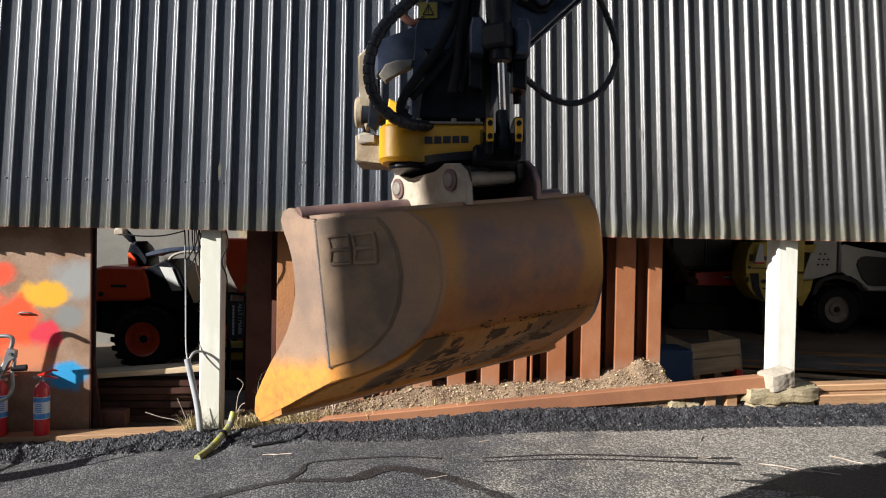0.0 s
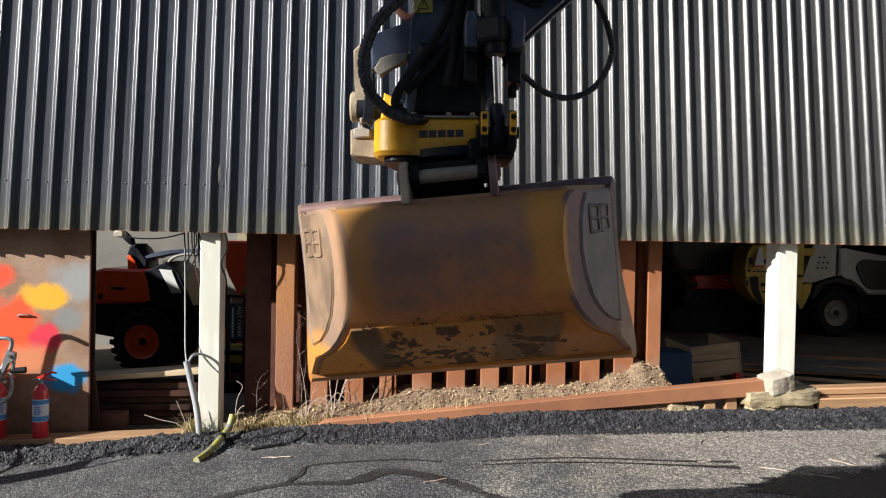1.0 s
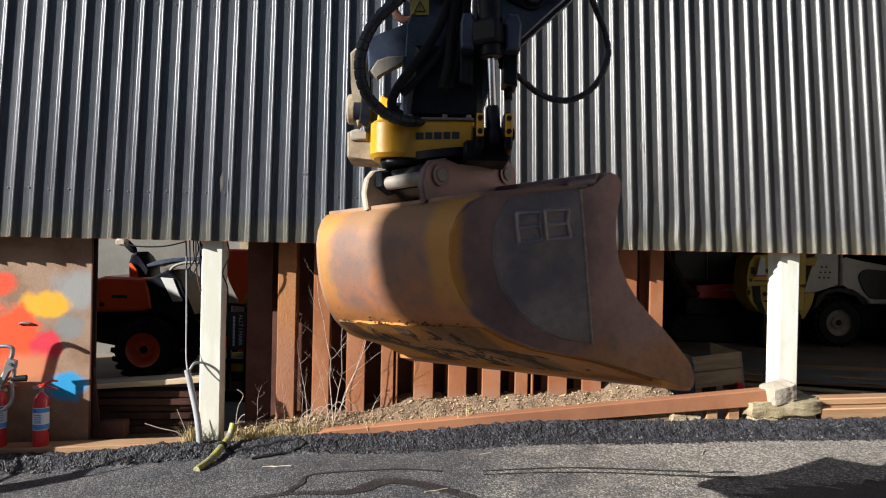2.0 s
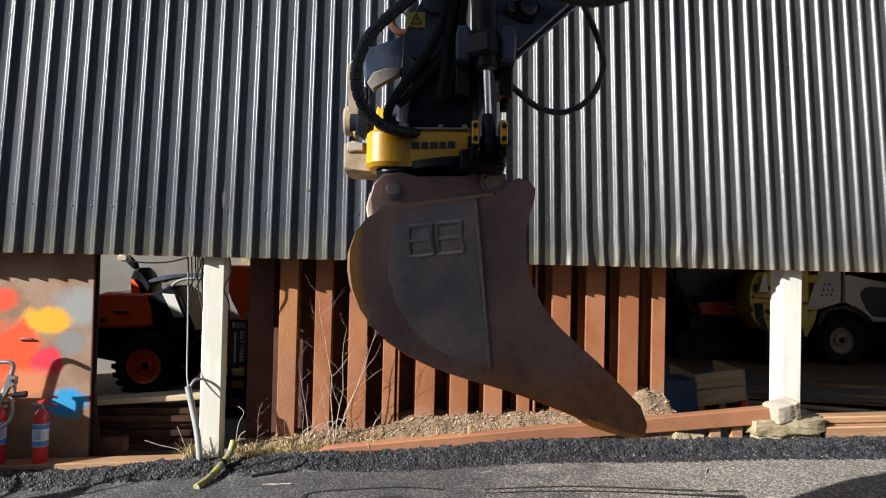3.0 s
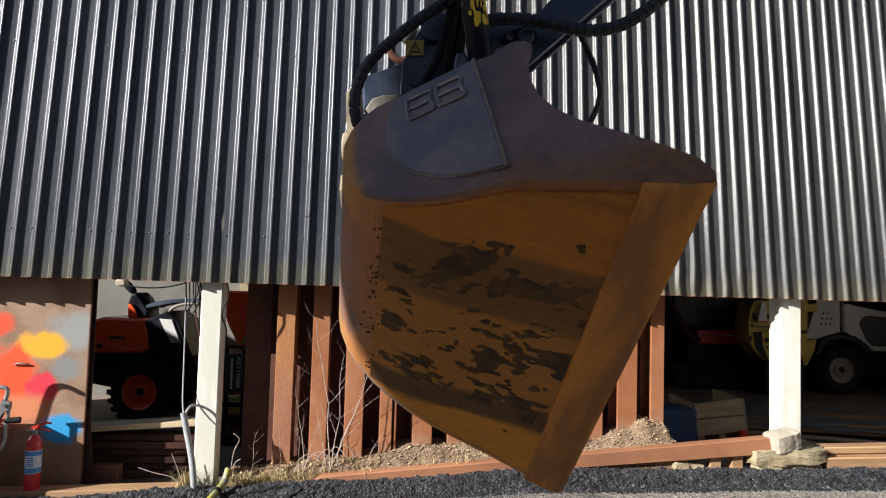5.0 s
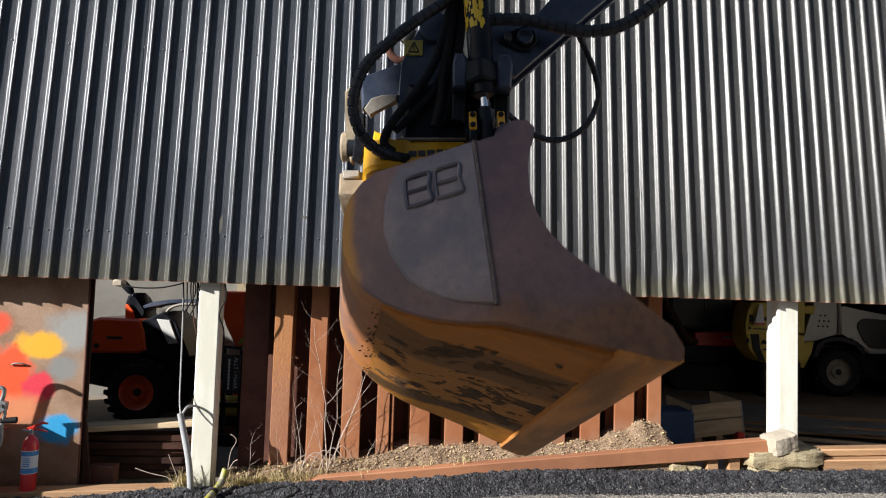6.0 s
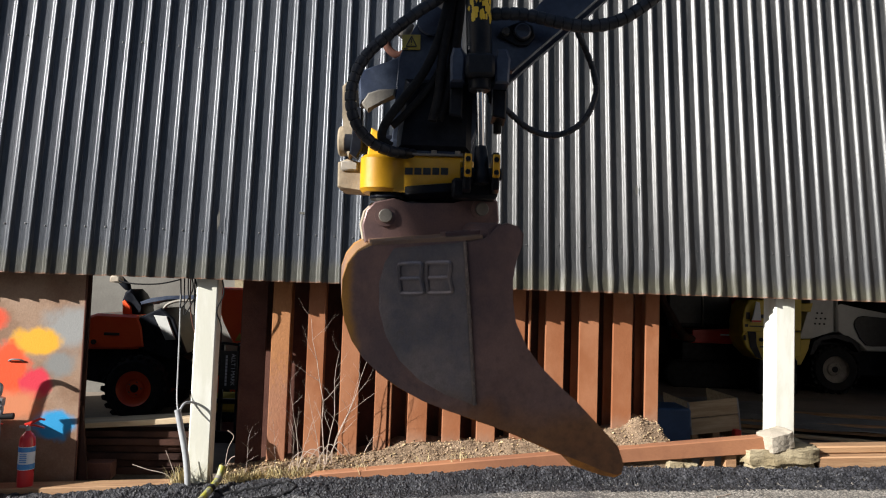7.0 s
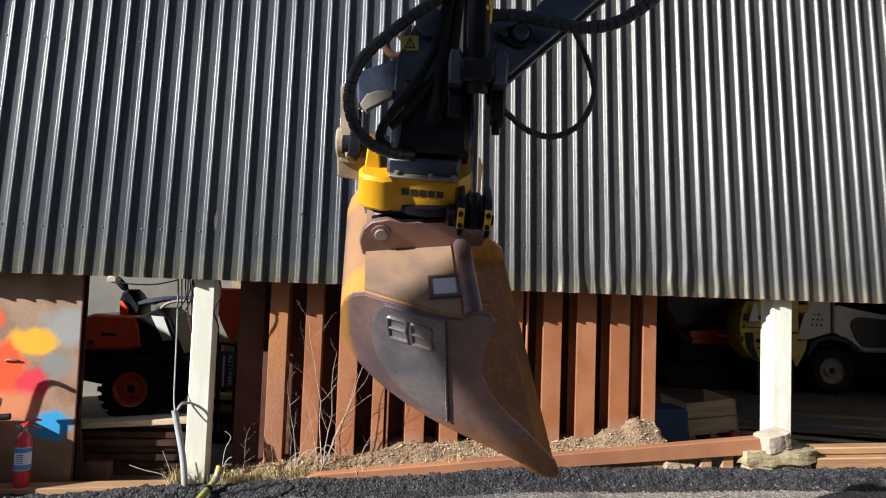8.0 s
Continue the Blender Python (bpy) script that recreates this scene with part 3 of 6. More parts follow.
def build_soil():
    bm = B()
    nx, ny = 190, 16
    grid = [[bm.verts.new((-1.78 + 3.93 * i / nx, -0.06 + 0.56 * j / ny, soil_z(-1.78 + 3.93 * i / nx, -0.06 + 0.56 * j / ny))) for i in range(nx + 1)]
            for j in range(ny + 1)]
    for r0, r1 in zip(grid, grid[1:]):
        for i in range(nx):
            bm.faces.new((r0[i], r0[i + 1], r1[i + 1], r1[i]))
    rim = [grid[0][i] for i in range(nx + 1)] + [grid[j][nx] for j in range(1, ny + 1)]
    low = [bm.verts.new((v.co.x, v.co.y, -0.1)) for v in rim]
    for i in range(len(rim) - 1):
        bm.faces.new((rim[i], rim[i + 1], low[i + 1], low[i]))
    solo("soil_bank", bm, M_SOIL, "dry brown soil heaped against the sheet piles", "soil", SH, kind="structure")
    bm = B()
    for _ in range(5200):
        x, d = rnd.uniform(-1.75, 2.12), rnd.triangular(-0.05, 0.36, 0.05)
        lump(bm, Vector((x, d, soil_z(x, d))), rnd.uniform(0.003, 0.015) * rnd.uniform(0.5, 1.2))
    solo("soil_crumbs", bm, M_CLOD, "crumbs and clods of dry soil on the bank", "soil", SH, kind="stuff", smooth=False)
    bm = B()
    for _ in range(1300):
        x = rnd.uniform(-1.8, 2.1) if rnd.random() < 0.6 else rnd.uniform(-1.8, -0.6)
        d = rnd.uniform(-0.06, 0.3)
        c = Vector((x, d, soil_z(x, d) + rnd.uniform(0.004, 0.02)))
        e = Euler((rnd.uniform(-0.7, 0.7), rnd.uniform(-0.7, 0.7), rnd.uniform(0, 6.3))).to_matrix()
        a, b = rnd.uniform(0.008, 0.022), rnd.uniform(0.004, 0.012)
        mid = rnd.uniform(0.2, 0.6) * b
        v = [bm.verts.new(c + e @ Vector(q)) for q in ((-a, 0, 0), (0, -b, mid), (a, 0, 0), (0, b, mid))]
        bm.faces.new(v[:3])
        bm.faces.new((v[0], v[2], v[3]))
    solo("leaf_litter", bm, M_LEAF, "dry brown leaf litter on the soil bank", "leaves", SH, kind="stuff", smooth=False)


# ---- cladding ----
EAVE, LEAN = 1.71, radians(6.2)


def cladding_sheet(pitch, ribs, length, dents=0.0, seed=0, slope=0.27):
    """One trapezoidal steel sheet, its lower edge along x at z 0, ribs proud of the pans."""
    sec = []
    for i in range(ribs):
        x = i * pitch
        rise = [(0.545 - slope * (1 - k / 9), -0.030 * (3 * (k / 9) ** 2 - 2 * (k / 9) ** 3)) for k in range(10)]
        for fx, h in [(0.0, 0.0), (0.10, 0.0)] + rise + [(0.585, -0.030), (0.603, -0.0288), (0.618, -0.0250), (0.675, -0.005), (0.69, -0.0012), (0.71, 0.0)]:
            sec.append((x + fx * pitch, h))
    sec.append((ribs * pitch + 0.018, 0.0))
    hs = [0, 0.06, 0.14, 0.24, 0.36, 0.46, 0.8, 1.4, 2.2, 3.2, length]
    bm = B()
    rows = []
    for z in hs:
        row = []
        for i, (x, h) in enumerate(sec):
            k = max(0.0, 1 - z / 0.45)
            q = Vector((x * 11 + seed * 7.3, z * 4, seed))
            dx = dents * k * 0.045 * noise.noise(q * 0.8)
            dy = dents * k * 0.03 * noise.noise(q + Vector((3, 3, 3))) + 0.0025 * noise.noise(Vector((x * 2, z * 1.3, seed)))
            row.append(bm.verts.new((x + dx, h + dy, z + (dents * 0.012 * noise.noise(q) if z == 0 else 0))))
        rows.append(row)
    for a, b in zip(rows, rows[1:]):
        for i in range(len(sec) - 1):
            bm.faces.new((a[i], a[i + 1], b[i + 1], b[i]))
    r = bmesh.ops.solidify(bm, geom=bm.faces[:], thickness=0.0025)
    return bm


def build_cladding():
    tilt = SH @ Matrix.Translation((0, 0, EAVE)) @ Matrix.Rotation(-LEAN, 4, "X")
    wall = thing("wall_cladding", "tall leaning shed front of dark grey ribbed steel sheets", "shed wall", tilt, kind="structure")
    left, right = 0.1555, 0.1430
    sheets = []
    x = -3.582 - 6 * left * 5
    while x < 0.05:
        sheets.append((x, left, M_CLAD, 0.12))
        x += 6 * left
    while x < 7.5:
        sheets.append((x, right, M_CLADR, 0.6 if 0.2 < x < 2.0 else 0.12))
        x += 6 * right
    for x, z, w, h in ((-1.19, 0.585, 0.030, 0.010), (1.75, 0.93, 0.012, 0.05), (-1.868, 0.49, 0.014, 0.09)):
        bm = B()
        ring = [bm.verts.new((x + math.cos(k * math.tau / 9) * w * rnd.uniform(.6, 1.2), -0.0335, z + math.sin(k * math.tau / 9) * h * rnd.uniform(.6, 1.2))) for k in range(9)]
        bm.faces.new(ring)
        bmesh.ops.solidify(bm, geom=bm.faces[:], thickness=0.001)
        part("paint_smear", bm, M_CONC, wall, "pale smear on the coated steel")
    # screws sit in the pans, in two rows
    bm = B()
    lathe(bm, ((0.0085, 0.0), (0.0085, -0.002), (0.005, -0.003), (0.005, -0.006), (0.003, -0.0075)), axis="y", n=8)
    screw = mesh("screw", bm, M_SCREW)
    for i, (x, pitch, m, dent) in enumerate(sheets):
        ob = part("sheet", cladding_sheet(pitch, 6, 4.6, dent, i), m, wall)
        ob.location = (x, -0.0012 * (i % 2), 0)
        if not -4.6 < x < 5.0:
            continue
        for k in range(6):
            for z in ((0.40, 1.93) if pitch == right else (0.40, 2.02)):
                if rnd.random() < 0.06:
                    continue
                s = new("screw", screw)
                s.parent = wall
                s.location = (x + (k + 0.2) * pitch + rnd.uniform(-0.006, 0.006), -0.004, z + rnd.uniform(-0.008, 0.008))


def build_shed():
    # what carries and closes the shed; unseen openings are added to let light in
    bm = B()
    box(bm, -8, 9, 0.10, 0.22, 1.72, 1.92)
    solo("eave_beam", bm, M_SHADERUST, "dark timber beam behind the lower edge of the cladding", "beam", SH, kind="structure")
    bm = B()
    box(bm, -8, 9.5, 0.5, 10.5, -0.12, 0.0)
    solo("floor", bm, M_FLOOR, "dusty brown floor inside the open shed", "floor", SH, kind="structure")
    # unseen ceiling, left out over the tractor to brighten it
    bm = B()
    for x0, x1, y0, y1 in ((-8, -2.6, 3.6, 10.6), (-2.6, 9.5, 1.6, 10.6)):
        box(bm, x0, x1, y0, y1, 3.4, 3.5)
    solo("ceiling", bm, M_DARK, "near-black unseen ceiling, gap added to light the tractor", "ceiling", SH, kind="structure")
    # side walls stop short: unseen gaps that let sky light in
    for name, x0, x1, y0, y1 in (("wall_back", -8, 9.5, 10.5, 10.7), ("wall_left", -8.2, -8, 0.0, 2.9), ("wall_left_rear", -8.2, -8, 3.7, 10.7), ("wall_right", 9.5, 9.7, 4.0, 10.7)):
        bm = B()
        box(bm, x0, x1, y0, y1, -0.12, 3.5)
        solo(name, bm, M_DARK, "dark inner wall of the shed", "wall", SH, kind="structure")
    # hidden right end is lengthened to block leaking sun
    bm = B()
    box(bm, -8, 1.2, 5.0, 5.2, 0.0, 3.4)
    solo("wall_concrete", bm, M_CONC, "grey concrete wall behind the small tractor", "wall", SH, kind="structure")
    bm = B()
    for i in range(6):
        for j in range(3):
            box(bm, -2.6 + i * 0.4, -2.21 + i * 0.4, 4.93, 4.995, 1.1 + j * 0.21, 1.30 + j * 0.21)
    solo("wall_blockwork", bm, M_STONE, "rough stone blocks in the concrete wall", "wall", SH, kind="structure")
    bm = B()
    rough_up(box(bm, -2.026, -1.85, 0.06, 0.24, -0.1, 1.74, 0.012), 0.003, 3)
    solo("post", bm, M_WHITE, "square white painted timber post on the yard's edge", "post", SH, group="shed posts")
    bm = B()
    rough_up(box(bm, 3.075, 3.268, 0.06, 0.26, 0.39, 1.74, 0.012), 0.004, 3, 2)
    solo("post", bm, M_WHITE, "chipped white painted timber post on flat stones", "post", SH, group="shed posts")


def build_piles():
    wall = thing("sheet_pile_wall", "red-brown steel sheet pile wall below the shed", "retaining wall", SH, kind="structure")

    def pile(front, h):
        """One pile: a rolled section with front flange, web and rear flange."""
        t = 0.011
        f, w, d0, d1, d2 = front / 2, 0.008, 0.0, 0.25, 0.27
        bm = B()
        prism(bm, ((-f, d0), (f, d0), (f, t + .006), (w, t + .006), (w, d1), (f, d1), (f, d2), (-f, d2), (-f, d1), (-w, d1), (-w, t + .006), (-f, t + .006)), "z", 0, h)
        es = [e for e in bm.edges if abs(e.verts[0].co.z - e.verts[1].co.z) > 0.5 and abs(e.verts[0].co.y - d0) < 0.001]
        bmesh.ops.bevel(bm, geom=es, offset=0.006, segments=3, affect="EDGES")
        return bm
    centres = (-1.342, -1.040, -0.736, -0.458, -0.135, 0.169, 0.475, 0.750, 1.086, 1.400, 1.718, 2.001)
    widths = (.158, .150, .166, .112, .176, .168, .170, .120, .178, .184, .187, .132)
    for i, (c, w) in enumerate(zip(centres, widths)):
        z0 = soil_z(c, 0.2) - 0.15
        ob = part("pile", pile(w, 1.76 - z0), M_RUSTY if i == 0 else M_RUST, wall,
                  "steel pile with flaking orange rust" if i == 0 else "")
        ob.location = (c, 0.245 + 0.006 * (i % 3), z0)
    # recess and end plates: their shade is put into the brown
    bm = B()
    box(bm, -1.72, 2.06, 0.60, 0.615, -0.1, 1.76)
    part("pan_plate", bm, M_PAN, wall, "brown steel in the recesses, shade put into its colour")
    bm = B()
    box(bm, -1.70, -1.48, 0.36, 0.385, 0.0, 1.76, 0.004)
    part("end_plate", bm, M_PAN, wall, "brown end plate, shade put into its colour")
    # narrow interlocks beside two of the piles
    for c in (-0.375, 0.853):
        bm = B()
        cyl(bm, (c, 0.27, soil_z(c, 0.2) - 0.1), (c, 0.27, 1.74), 0.013, n=8)
        part("interlock", bm, M_RUST, wall)


def build_front_edge():
    bm = B()
    x0, x1, za, zb = -1.14, 2.92, 0.105, 0.43
    prism(bm, ((x0 - .05, za - .045), (x1, zb - .07), (x1, zb + .075), (x0 + .16, za + .055)), "y", -0.10, 0.02, 0.008)
    rough_up(bm, 0.004, 2)
    solo("edge_beam", bm, M_BEAM, "long red-brown painted beam sloping up to the stones", "beam", SH)

    def stone(x0, x1, y0, y1, z0, z1, label, seed, turn=(0, 0, 0), ruff=0.010, plan=0.10, stuff=None):
        """A split stone: flat faces, broken rim, small pits."""
        bm = B()
        bmesh.ops.create_cube(bm, size=1)
        bmesh.ops.subdivide_edges(bm, edges=bm.edges[:], cuts=18, use_grid_fill=True)
        for v in bm.verts:
            ang = math.atan2(v.co.y, v.co.x)
            k = 1 + plan * noise.noise(Vector((math.cos(ang) * 1.7, math.sin(ang) * 1.7, seed))) + plan * 0.5 * noise.noise(Vector((math.cos(ang) * 5, math.sin(ang) * 5, seed)))
            corner = max(0.0, abs(v.co.x) + abs(v.co.y) - 0.80)
            rim = max(abs(v.co.x), abs(v.co.y))
            drop = 0.10 * max(0.0, rim - 0.40) / 0.10 * abs(v.co.z) * 2
            v.co = Vector((v.co.x * (x1 - x0) * (k - corner * 0.5), v.co.y * (y1 - y0) * (k - corner * 0.5), v.co.z * (z1 - z0) * (1 - drop)))
        rough_up(bm, ruff, 9, seed)
        rough_up(bm, ruff * 0.6, 27, seed)
        rough_up(bm, ruff * 0.35, 70, seed)
        bm.transform(pose(0, 0, 0, *turn))
        return solo("stone", bm, stuff or M_STONE, label, "stone", SH @ Matrix.Translation(((x0 + x1) / 2, (y0 + y1) / 2, (z0 + z1) / 2)), group="stones at the post")
    stone(2.70, 3.42, -0.16, 0.30, 0.275, 0.405, "flat yellowish weathered stone slab under the post", 1, (0, -2, 0), 0.016)
    stone(2.74, 3.36, -0.13, 0.28, 0.17, 0.285, "thin yellowish stone under the flat slab", 3)
    stone(2.87, 3.13, -0.17, 0.03, 0.395, 0.55, "small squared grey stone leaning on the post", 5, (4, -11, 12), 0.006, 0.05, M_BLOCK)
    stone(1.99, 2.27, -0.13, 0.05, 0.14, 0.275, "round pale stone under the edge beam", 9, (0, 4, 0), 0.014, 0.2)
    stone(2.42, 2.6, -0.1, 0.04, 0.14, 0.215, "small flat pale stone at the yard's edge", 12, (0, 0, 0), 0.01, 0.2)
    for i, (z0, z1, y0, y1, xa) in enumerate(((0.205, 0.335, -0.12, 0.06, 3.38), (0.34, 0.405, -0.02, 0.14, 3.44))):
        bm = B()
        rough_up(box(bm, xa, 5.2, y0, y1, z0, z1, 0.01), 0.006, 3, i)
        bm.transform(Matrix.Translation((3.4, 0, 0)) @ Matrix.Rotation(radians(-1.2), 4, "Y") @ Matrix.Translation((-3.4, 0, 0)))
        solo("timber_sleeper", bm, M_WOOD, "warm brown squared timber lying beside the stones", "timber", SH, group="sleepers")
    bm = B()
    prism(bm, ((-3.9, -0.07), (-2.1, 0.01), (-2.1, 0.06), (-3.9, 0.01)), "y", -0.06, 0.13, 0.006)
    solo("sill_board", bm, M_WOOD, "worn timber sill under the sprayed sheet", "timber", SH)
    # chocks under the edge beam
    for x in (2.35, 2.55):
        bm = B()
        box(bm, x, x + 0.1, -0.06, 0.02, 0.1, 0.12 + (x + 1) * 0.088 - 0.04, 0.004)
        solo("wood_chock", bm, M_WOOD, "small wooden chock under the edge beam", "chock", SH, group="chocks")


def build_left_bay():
    # sprayed steel sheet
    sheet = thing("steel_sheet", "rusty steel sheet sprayed with bright paint blots", "steel sheet", SH)
    bm = B()
    box(bm, -5.2, -2.955, 0.20, 0.208, -0.02, 1.735)
    part("plate", bm, M_SPRAY, sheet)
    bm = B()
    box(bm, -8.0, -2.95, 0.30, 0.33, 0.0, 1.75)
    part("backing_board", bm, M_SHADERUST, sheet, "brown board behind the sheet, darkened for its shade")
    bm = B()
    box(bm, -2.955, -2.943, 0.198, 0.215, 0.0, 1.735, 0.002)
    part("edge_strip", bm, M_PAN, sheet)
    bm = B()
    tube(bm, smooth_path(((-3.52, .195, .985), (-3.49, .18, 1.0), (-3.43, .18, 1.0), (-3.40, .195, .985))), 0.007, 8)
    part("grip", bm, M_STEEL, sheet)
    bm = B()
    prism(bm, ((-2.93, 0.02), (-2.86, 0.02), (-2.93, 0.62)), "y", 0.22, 0.25)
    solo("board_offcut", bm, M_SHADERUST, "narrow dark board leaning beside the sheet", "board", SH)

    def extinguisher(x, y, z, label, turn=0):
        e = thing("fire_extinguisher", label, "extinguisher", SH @ Matrix.Translation((x, y, z)) @ Matrix.Rotation(turn, 4, "Z"), group="extinguishers")
        bm = B()
        lathe(bm, ((0.054, 0), (0.059, 0.01), (0.059, 0.37), (0.055, 0.405), (0.042, 0.43), (0.024, 0.447), (0.020, 0.46)), n=28)
        part("cylinder", bm, M_RED, e)
        bm = B()
        lathe(bm, ((0.0605, 0.16), (0.0605, 0.34)), n=28)
        part("label", bm, M_LABEL, e, "white and blue printed label")
        for k, (z0, z1) in enumerate(((0.165, 0.205), (0.30, 0.335))):
            bm = B()
            lathe(bm, ((0.0615, z0), (0.0615, z1)), n=28)
            part("print_bar", bm, M_BLUE, e)
        for k in range(5):
            bm = B()
            box(bm, -0.025, 0.025, -0.0635, -0.05, 0.22 + 0.015 * k, 0.226 + 0.015 * k)
            part("print_line", bm, M_BLUE, e)
        bm = B()
        cyl(bm, (0, 0, 0.46), (0, 0, 0.505), 0.02, 0.016, 14)
        cyl(bm, (0, 0, 0.485), (-0.06, -0.02, 0.495), 0.012, n=10)
        part("valve", bm, M_STEEL, e)
        bm = B()
        prism(bm, ((-.03, .505), (.03, .512), (.085, .548), (.12, .54), (.122, .55), (.08, .562), (.0, .525), (-.03, .515)), "y", -0.012, 0.012, 0.002)
        part("upper_lever", bm, M_REDPAINT, e)
        bm = B()
        prism(bm, ((-.02, .495), (.05, .497), (.12, .478), (.122, .487), (.05, .508), (-.02, .506)), "y", -0.012, 0.012, 0.002)
        part("lower_lever", bm, M_REDPAINT, e)
        return e
    extinguisher(-3.255, 0.02, 0.0, "red fire extinguisher with blue and white label on the sill")
    extinguisher(-3.585, 0.03, 0.01, "red fire extinguisher beside a bent steel handle", 0.6)
    # bent tube handle of a hand cart in front of the sheet
    cart = thing("cart_handle", "bent galvanised tube handle with bolted joint", "cart handle", SH)
    bm = B()
    tube(bm, smooth_path(((-3.75, -.12, .83), (-3.55, -.12, .845), (-3.44, -.12, .845), (-3.415, -.12, .80), (-3.46, -.12, .66), (-3.52, -.12, .55), (-3.60, -.12, .45)), 8), 0.016, 12)
    part("upper_tube", bm, M_STEEL, cart)
    bm = B()
    tube(bm, smooth_path(((-3.40, -.15, .74), (-3.385, -.15, .66), (-3.40, -.15, .56), (-3.40, -.15, .44), (-3.45, -.15, .36), (-3.56, -.15, .33), (-3.75, -.15, .32)), 8), 0.014, 12)
    part("lower_tube", bm, M_STEEL, cart)
    bm = B()
    prism(bm, ((-3.43, .76), (-3.37, .74), (-3.375, .68), (-3.42, .66), (-3.47, .55), (-3.44, .5), (-3.48, .52), (-3.45, .68)), "y", -0.175, -0.125, 0.003)
    part("joint_plate", bm, M_STEEL, cart)
    for p in ((-3.40, .715), (-3.455, .535)):
        bm = B()
        cyl(bm, (p[0], -.19, p[1]), (p[0], -.11, p[1]), 0.013, n=6)
        part("bolt", bm, M_SCREW, cart)
    bm = B()
    cyl(bm, (-3.41, -.15, .595), (-3.30, -.13, .60), 0.022, 0.026, 14, 0.004)
    part("rubber_grip", bm, M_RUBBER, cart)
    bm = B()
    tube(bm, ((-3.74, -.13, .84), (-3.74, -.13, ground_z(*(SH @ Vector((-3.74, -.13, 0))).to_2d()))), 0.014, 10)
    part("leg", bm, M_STEEL, cart)
    # unseen tray and bar, added to cast shadows on the sheet
    bm = B()
    box(bm, -4.75, -3.86, -.42, -.06, .06, .80, 0.02)
    part("tray", bm, M_STICK, cart, "unseen dull steel tray added to cast shade")
    bm = B()
    tube(bm, smooth_path(((-4.2, -.2, .75), (-4.14, -.2, .98), (-4.10, -.2, 1.145), (-4.06, -.2, 1.22), (-3.97, -.2, 1.235), (-3.84, -.2, 1.18)), 8), 0.018, 12)
    part("push_bar", bm, M_STEEL, cart)
    # tall loop and plate added out of view to throw shadows over the asphalt
    bm = B()
    foot = [SHI @ Vector((x, y, ground_z(x, y))) for x, y in ((-4.16, 4.41), (-4.12, 4.25))]
    tube(bm, smooth_path((foot[0], foot[0] + Vector((0, 0, .93)), foot[0].lerp(foot[1], .5) + Vector((.02, 0, 1.0)), foot[1] + Vector((0, 0, .93)), foot[1]), 8), 0.013, 10)
    part("front_loop", bm, M_STEEL, cart)
    bm = B()
    prism(bm, [(foot[0].x - .02, .40), (foot[0].x + .02, .40), (foot[0].x + .02, .70), (foot[0].x - .02, .76)], "y", foot[1].y - .02, foot[0].y + .02)
    part("loop_plate", bm, M_STICK, cart)
    bm = B()
    tube(bm, (foot[0] + Vector((0, 0, .5)), Vector((-4.3, -.42, .5))), 0.013, 8)
    part("frame_tube", bm, M_STEEL, cart)
    # black tube laid out as a looped shadow on the asphalt
    loop = thing("shadow_bend", "thin black tube standing in for a bent shadow on the asphalt", "hose")
    bm = B()
    way = [SH @ Vector(q) for q in ((-1.78, -.22, 0), (-1.62, -.30, 0), (-1.42, -.27, 0), (-1.22, -.24, 0), (-1.12, -.28, 0), (-1.14, -.36, 0), (-1.3, -.42, 0), (-1.5, -.47, 0))]
    tube(bm, [Vector((p.x, p.y, ground_z(p.x, p.y) + .014)) for p in smooth_path(way, 8)], .011, 8)
    part("sleeve", bm, M_RUBBER, loop)

    # conduit down the post and the cut hose end
    con = thing("conduit", "grey cable conduit hanging from the eave beside the post", "conduit", SH)
    bm = B()
    tube(bm, smooth_path(((-2.17, .12, 1.73), (-2.16, .11, 1.5), (-2.145, .08, 1.05), (-2.12, .0, .75), (-2.09, -.06, .64))), 0.0055, 8)
    part("cable", bm, M_PIPE, con)
    bm = B()
    tube(bm, smooth_path(((-2.09, -.08, .66), (-2.05, -.09, .5), (-2.0, -.11, .3), (-1.97, -.13, .1), (-1.965, -.14, -.08))), 0.025, 12)
    part("pipe", bm, M_PIPE, con)
    bm = B()
    tube(bm, smooth_path(((-2.08, -.07, .64), (-2.05, -.03, .70), (-2.0, .03, .70), (-1.96, .1, .67))), 0.01, 8)
    part("branch", bm, M_PIPE, con)
    hose = thing("hose_end", "mossy yellow-green cut hose lying on the asphalt", "hose", SH)
    pts = ((-1.70, -.16, .24), (-1.72, -.20, .15), (-1.755, -.29, .10), (-1.80, -.42, .05), (-1.835, -.54, .03), (-1.87, -.64, .02))
    bm = B()
    tube(bm, smooth_path(pts, 8), 0.027, 14)
    part("sleeve", bm, M_GHOSE, hose)
    q = smooth_path(pts, 8)
    for i in (7, 15):
        bm = B()
        tube(bm, (q[i], q[i + 2]), 0.031, 14)
        part("clamp", bm, M_STICK if i == 7 else M_RUBBER, hose)
    cab = thing("cable_bundle", "loops of old cable hanging under the eave", "cables", SH)
    for k in range(7):
        bm = B()
        x, dz = -2.17 + 0.028 * k, rnd.uniform(0.18, 0.5)
        tube(bm, smooth_path(((x, .1 + .02 * (k % 3), 1.76), (x + .02, .08, 1.72 - dz * .6), (x + rnd.uniform(.02, .1), .07, 1.72 - dz), (x + .11, .08, 1.72 - dz * .4), (x + .08, .12, 1.76))),
             0.0055, 6)
        part("cable", bm, M_PAN if k == 3 else M_RUBBER, cab)
    bm = B()
